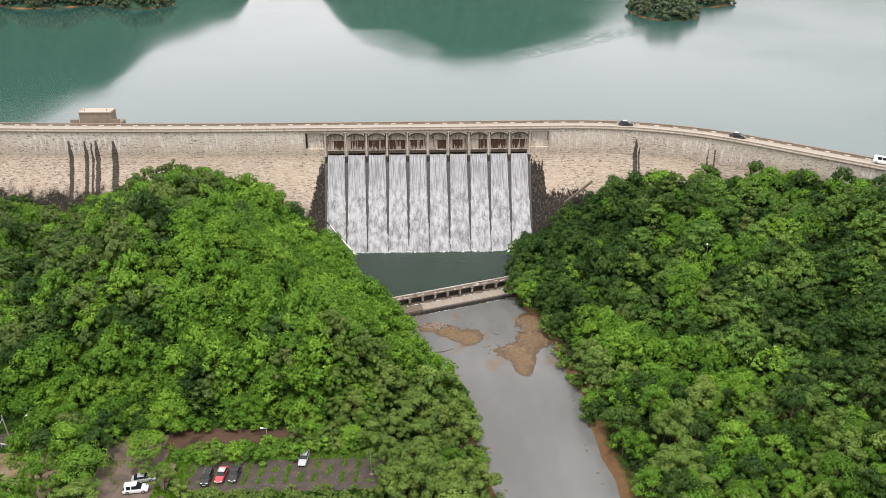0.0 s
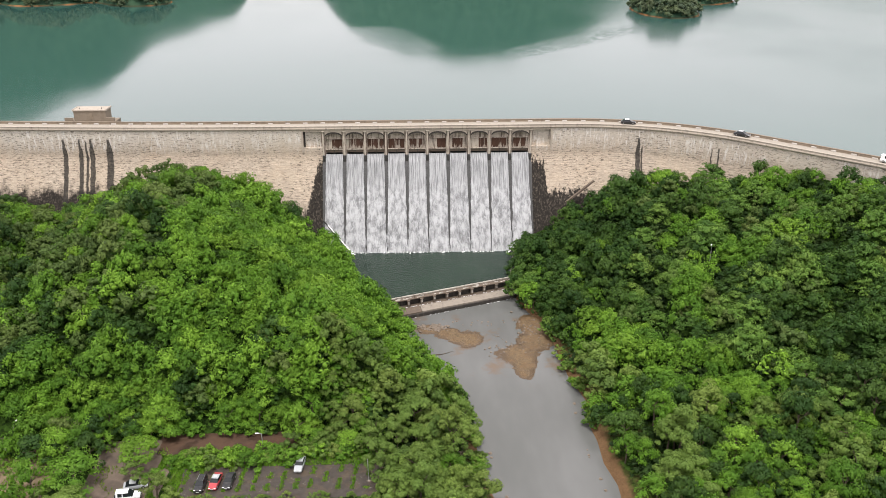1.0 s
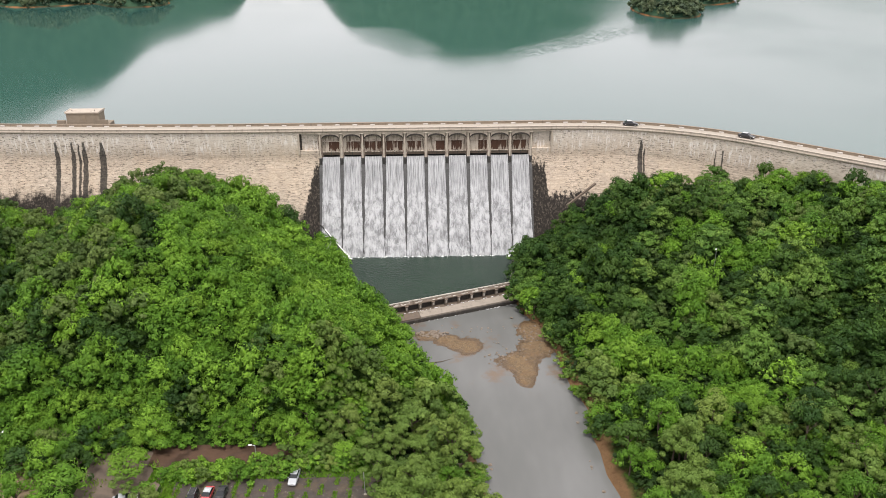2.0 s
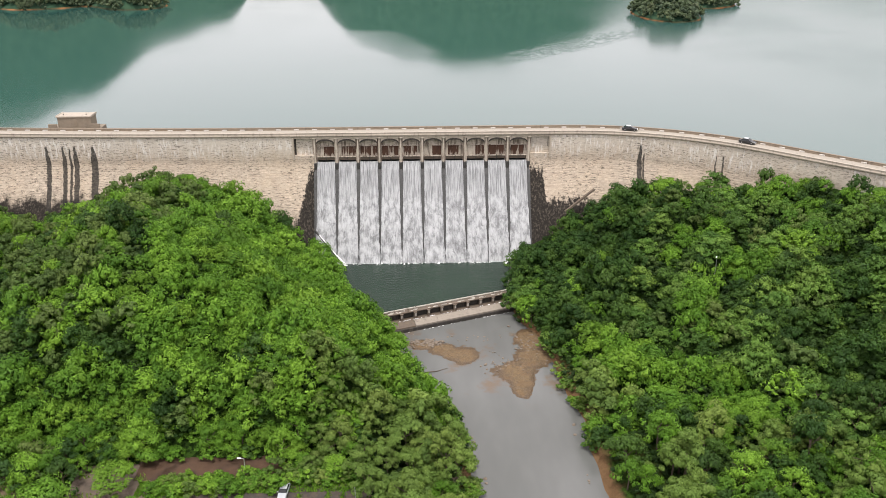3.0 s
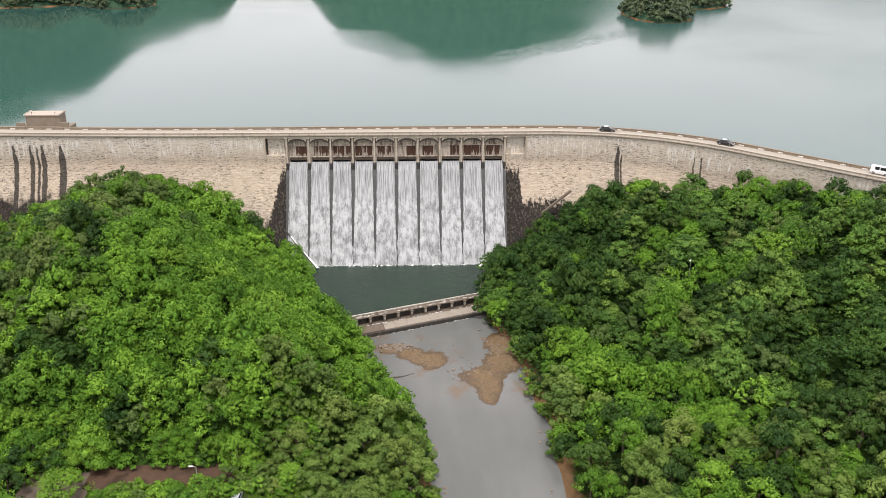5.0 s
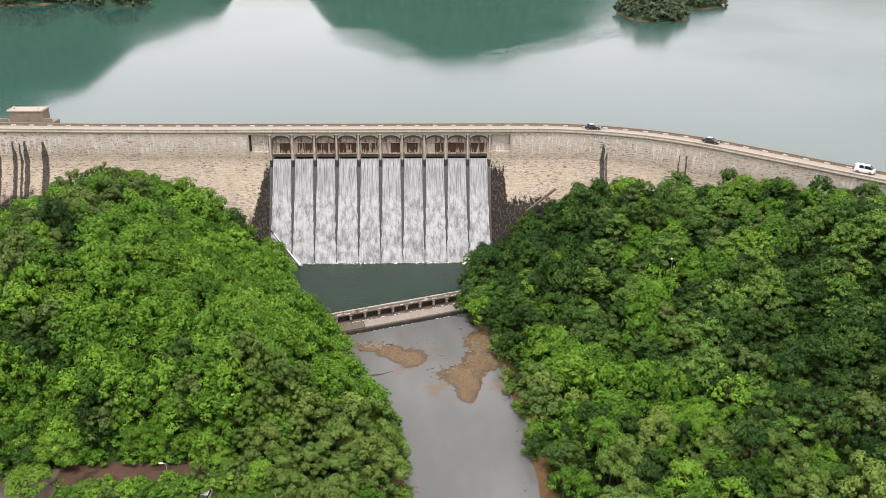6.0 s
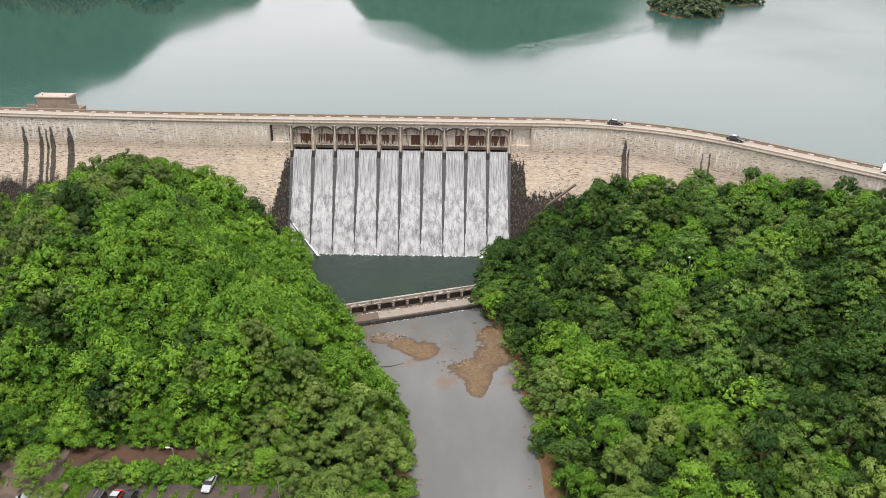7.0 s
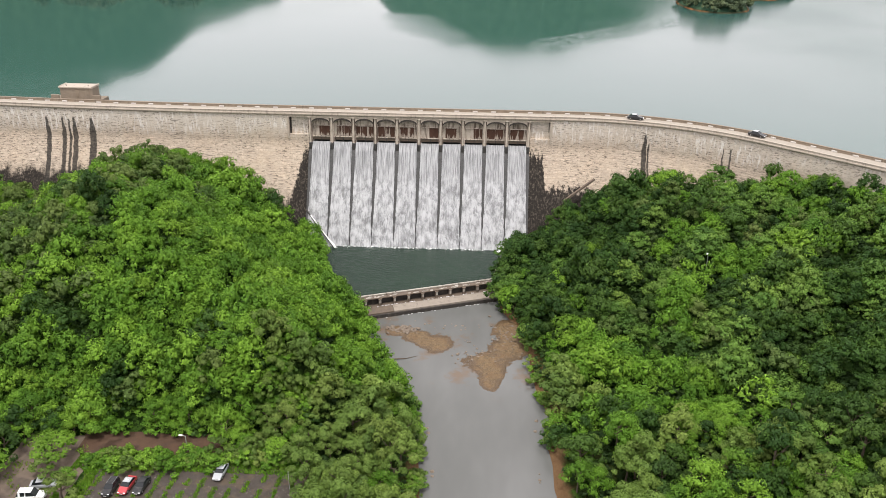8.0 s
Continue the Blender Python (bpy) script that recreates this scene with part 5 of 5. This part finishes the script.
        box("wing_mirror", (0.12, 0.2, 0.13), (L * 0.33, sy * (w + 0.08), belt + 0.05), body_mat, v, bevel=0.03)
    box("front_bumper", (0.16, w * 1.7, 0.2), (L - 0.04, 0, 0.4), TRIM if shape != "sedan" else body_mat, v, bevel=0.05)
    box("grille", (0.06, w * 0.9, 0.14), (L - 0.02, 0, belt * nose - 0.16), TRIM, v, "black grille", bevel=0.01)
    box("number_plate", (0.03, 0.5, 0.11), (L + 0.04, 0, 0.44), PLATE, v, "white plate", bevel=0.0)
    if shape == "suv":
        for sy in (-1, 1):
            box("roof_rail", (x1 - x0 - 0.1, 0.05, 0.06), ((x0 + x1) / 2, sy * tw * 0.86, h + 0.07), RIM, v, "silver roof rail", bevel=0.01)
    v.matrix_basis = m
    return v


def park(x, y, turn):
    return pose(x, y, LOT_Z + 0.075, 0, 0, turn)


vehicle("car", "black estate car with roof rails in the car park", "car", "parked cars", 4.0, 1.6, 1.4, BLACK, BLACK, "suv", park(-41.2, -115.2, -93))
taxi = vehicle("taxi", "red taxi with a silver-white roof in the car park", "taxi", "parked cars", 4.1, 1.55, 1.34, RED, SILVER, "sedan", park(-38.8, -114.5, -96))
box("roof_sign", (0.22, 0.5, 0.14), (-0.27, 0, 1.42), WHITE, taxi, "white roof sign", bevel=0.03)
vehicle("car", "black saloon car parked beside the taxi", "car", "parked cars", 4.0, 1.58, 1.32, BLACK, BLACK, "sedan", park(-36.5, -114.4, -95))
vehicle("car", "silver saloon car alone in its bay", "car", "parked cars", 4.0, 1.55, 1.3, SILVER, SILVER, "sedan", park(-24.8, -110.3, -95))
vehicle("people_carrier", "white people carrier standing in the dirt yard", "car", "parked cars", 4.3, 1.7, 1.6, WHITE, WHITE, "suv", pose(-52.8, -117.8, LOT_Z + 0.1, 0, 0, 6))
vehicle("car", "silver saloon car behind the white people carrier", "car", "parked cars", 4.0, 1.6, 1.35, SILVER, SILVER, "sedan", pose(-52.3, -115.0, LOT_Z + 0.1, 0, 0, 12))


def on_crest(s, off):
    p, a = dam_line(s)
    return Matrix.Translation(dam_at(s, off, ROAD_Z + 0.005)) @ Matrix.Rotation(a, 4, "Z")


vehicle("car", "black saloon car with a silver roof on the crest road", "car", "cars on the dam", 4.3, 1.7, 1.42, BLACK, SILVER, "sedan", on_crest(57.5, 4.1))
vehicle("car", "dark saloon car with a pale roof on the crest road", "car", "cars on the dam", 4.3, 1.7, 1.42, BLACK, SILVER, "sedan", on_crest(87.5, 4.1))
vehicle("delivery_van", "white delivery van on the crest road", "van", "cars on the dam", 4.4, 1.68, 1.9, WHITE, WHITE, "van", on_crest(125.0, 4.1))


# ---- posts and small structures ----
GALV = mat_plain("galvanised_steel", (0.45, 0.46, 0.46), 0.5, 0.6)


def street_lamp(x, y, h, turn, label="galvanised street lamp with a white head"):
    z = float(ground_z(x, y))
    l = thing("street_lamp", label, "street lamp", "street lamps")
    bm = bmesh.new()
    cyl_into(bm, 0.13, 0.10, (0, 0, -0.3), (0, 0, 1.0), 10)
    part("base", bm, GALV, l)
    bm = bmesh.new()
    cyl_into(bm, 0.09, 0.06, (0, 0, 1.0), (0, 0, h), 10)
    part("pole", bm, GALV, l)
    bm = bmesh.new()
    cyl_into(bm, 0.05, 0.05, (0, 0, h - 0.05), (-0.55, 0, h + 0.12), 8)
    part("arm", bm, GALV, l)
    bm = bmesh.new()
    box_into(bm, (0.7, 0.3, 0.16), (-0.85, 0, h + 0.15), None, 0.06)
    head = part("lamp_head", bm, WHITE, l, "white lamp head")
    box("lens", (0.45, 0.22, 0.05), (-0.85, 0, h + 0.06), LAMPW, head, bevel=0.01)
    l.matrix_basis = pose(x, y, z, 0, 0, turn)


street_lamp(-32.3, -104.6, 3.2, 0)
street_lamp(-77.6, -102.6, 5.2, -110)
street_lamp(66.5, -53.0, 5.4, 60, "street lamp half hidden among trees")
pole_z = float(ground_z(-12.3, -114.6))
pole = thing("marker_pole", "thin pale steel pole beside the car park", "pole", at=(-12.3, -114.6, pole_z))
bm = bmesh.new()
cyl_into(bm, 0.07, 0.06, (0, 0, -0.3), (-0.1, 0, 4.6), 8)
part("shaft", bm, GALV, pole)
box("foot_plate", (0.5, 0.5, 0.12), (0, 0, 0.05), APRON, pole)

mast = thing("utility_pole", "leaning grey utility pole with stay wire", "pole", at=(-79.6, -105.0, LOT_Z))
bm = bmesh.new()
cyl_into(bm, 0.16, 0.11, (0.4, 0, -0.4), (-0.6, 0.3, 7.5), 8)
part("shaft", bm, mat_plain("grey_timber", (0.22, 0.21, 0.19), 0.9, vary=0.3), mast)
bm = bmesh.new()
cyl_into(bm, 0.05, 0.05, (-0.5, 0.2, 6.8), (-3.2, -6.0, 0.0), 6)
part("stay", bm, GALV, mast)

barrier = thing("road_barrier", "white curved steel barrier at the lane end", "barrier", at=(-80, -103.5, LOT_Z + 0.15))
for k in range(5):
    a0, a1 = -0.2 + k * 0.42, -0.2 + (k + 1) * 0.42
    p0 = Vector((-2.2 * math.cos(a0) * 1.6, 1.4 - 2.6 * math.sin(a0), 0.75))
    p1 = Vector((-2.2 * math.cos(a1) * 1.6, 1.4 - 2.6 * math.sin(a1), 0.75))
    d = p1 - p0
    box("rail", (d.length + 0.05, 0.08, 0.32), (p0 + p1) / 2, WHITESTONE, barrier, turn=d.to_track_quat("X", "Z").to_matrix().to_4x4(), bevel=0.02)
    bm = bmesh.new()
    cyl_into(bm, 0.07, 0.07, (p0.x, p0.y, -0.3), (p0.x, p0.y, 0.9), 8)
    part("post", bm, GALV, barrier)

# sloping coping where the west hillside meets the dam beside the falls
ramp_a, ramp_b = Vector((47.5, -7.6, 21.2)), Vector((39.5, -8.6, 15.0))
d = ramp_b - ramp_a
ramp = box("abutment_coping", (d.length, 0.8, 0.5), (ramp_a + ramp_b) / 2, WEIRSTONE, None, turn=d.to_track_quat("X", "Z").to_matrix().to_4x4())
tagged(ramp, "pale sloping stone coping at the foot of the dam", "coping", kind="structure")


# ---- stones and driftwood ----
def rock_mesh(seed, r):
    bm = bmesh.new()
    bmesh.ops.create_icosphere(bm, subdivisions=2, radius=r)
    for v in bm.verts:
        v.co *= 1 + 0.45 * noise.noise(v.co * (1.3 / r) + Vector((seed * 3.1, 0, 0)))
        v.co.z *= 0.6
    me = bpy.data.meshes.new("rock")
    bm.to_mesh(me)
    bm.free()
    return me


ROCKM = mat_cement("river_stone", (0.10, 0.075, 0.055), (0.26, 0.215, 0.17), 2.0, 0.5)
rocks = [rock_mesh(k, 0.5) for k in range(6)]
for me in rocks:
    me.materials.append(ROCKM)
q = random.Random(77)


def stone(x, y, z, r):
    ob = new("stone", rocks[q.randrange(6)])
    ob.matrix_basis = pose(x, y, z, q.uniform(-15, 15), q.uniform(-15, 15), q.uniform(0, 360)) @ Matrix.Scale(r / 0.5, 4)
    tagged(ob, "rounded brown river stone on a gravel bar", "stone", "stones in the river bed")


for _ in range(70):
    stone(q.gauss(0.2, 1.9), q.gauss(-54.6, 0.9), 0.12, q.uniform(0.18, 0.5))
for _ in range(45):
    stone(q.gauss(23.5, 2.0), q.gauss(-57, 4.5), 0.12, q.uniform(0.12, 0.36))
for _ in range(35):
    stone(q.gauss(16.0, 2.2), q.gauss(-64.5, 2.6), 0.05, q.uniform(0.12, 0.36))
for _ in range(24):
    stone(q.uniform(-3, 18), q.uniform(-55, -50), -0.02, q.uniform(0.12, 0.3))
for _ in range(18):
    y = q.uniform(-118, -70)
    stone(float(right_bank(y)) - 0.3 if q.random() < 0.5 else float(left_bank(y)) + 0.2, y, 0.02, q.uniform(0.15, 0.4))

branch = thing("driftwood", "grey driftwood branch in the shallows", "branch", at=(1.0, -67.5, 0))
bm = bmesh.new()
cyl_into(bm, 0.13, 0.08, (-1.5, -0.6, 0.25), (1.2, 0.1, 0.1), 7)
cyl_into(bm, 0.08, 0.03, (1.2, 0.1, 0.1), (3.6, 1.4, 0.05), 6)
part("limb", bm, BARK, branch)
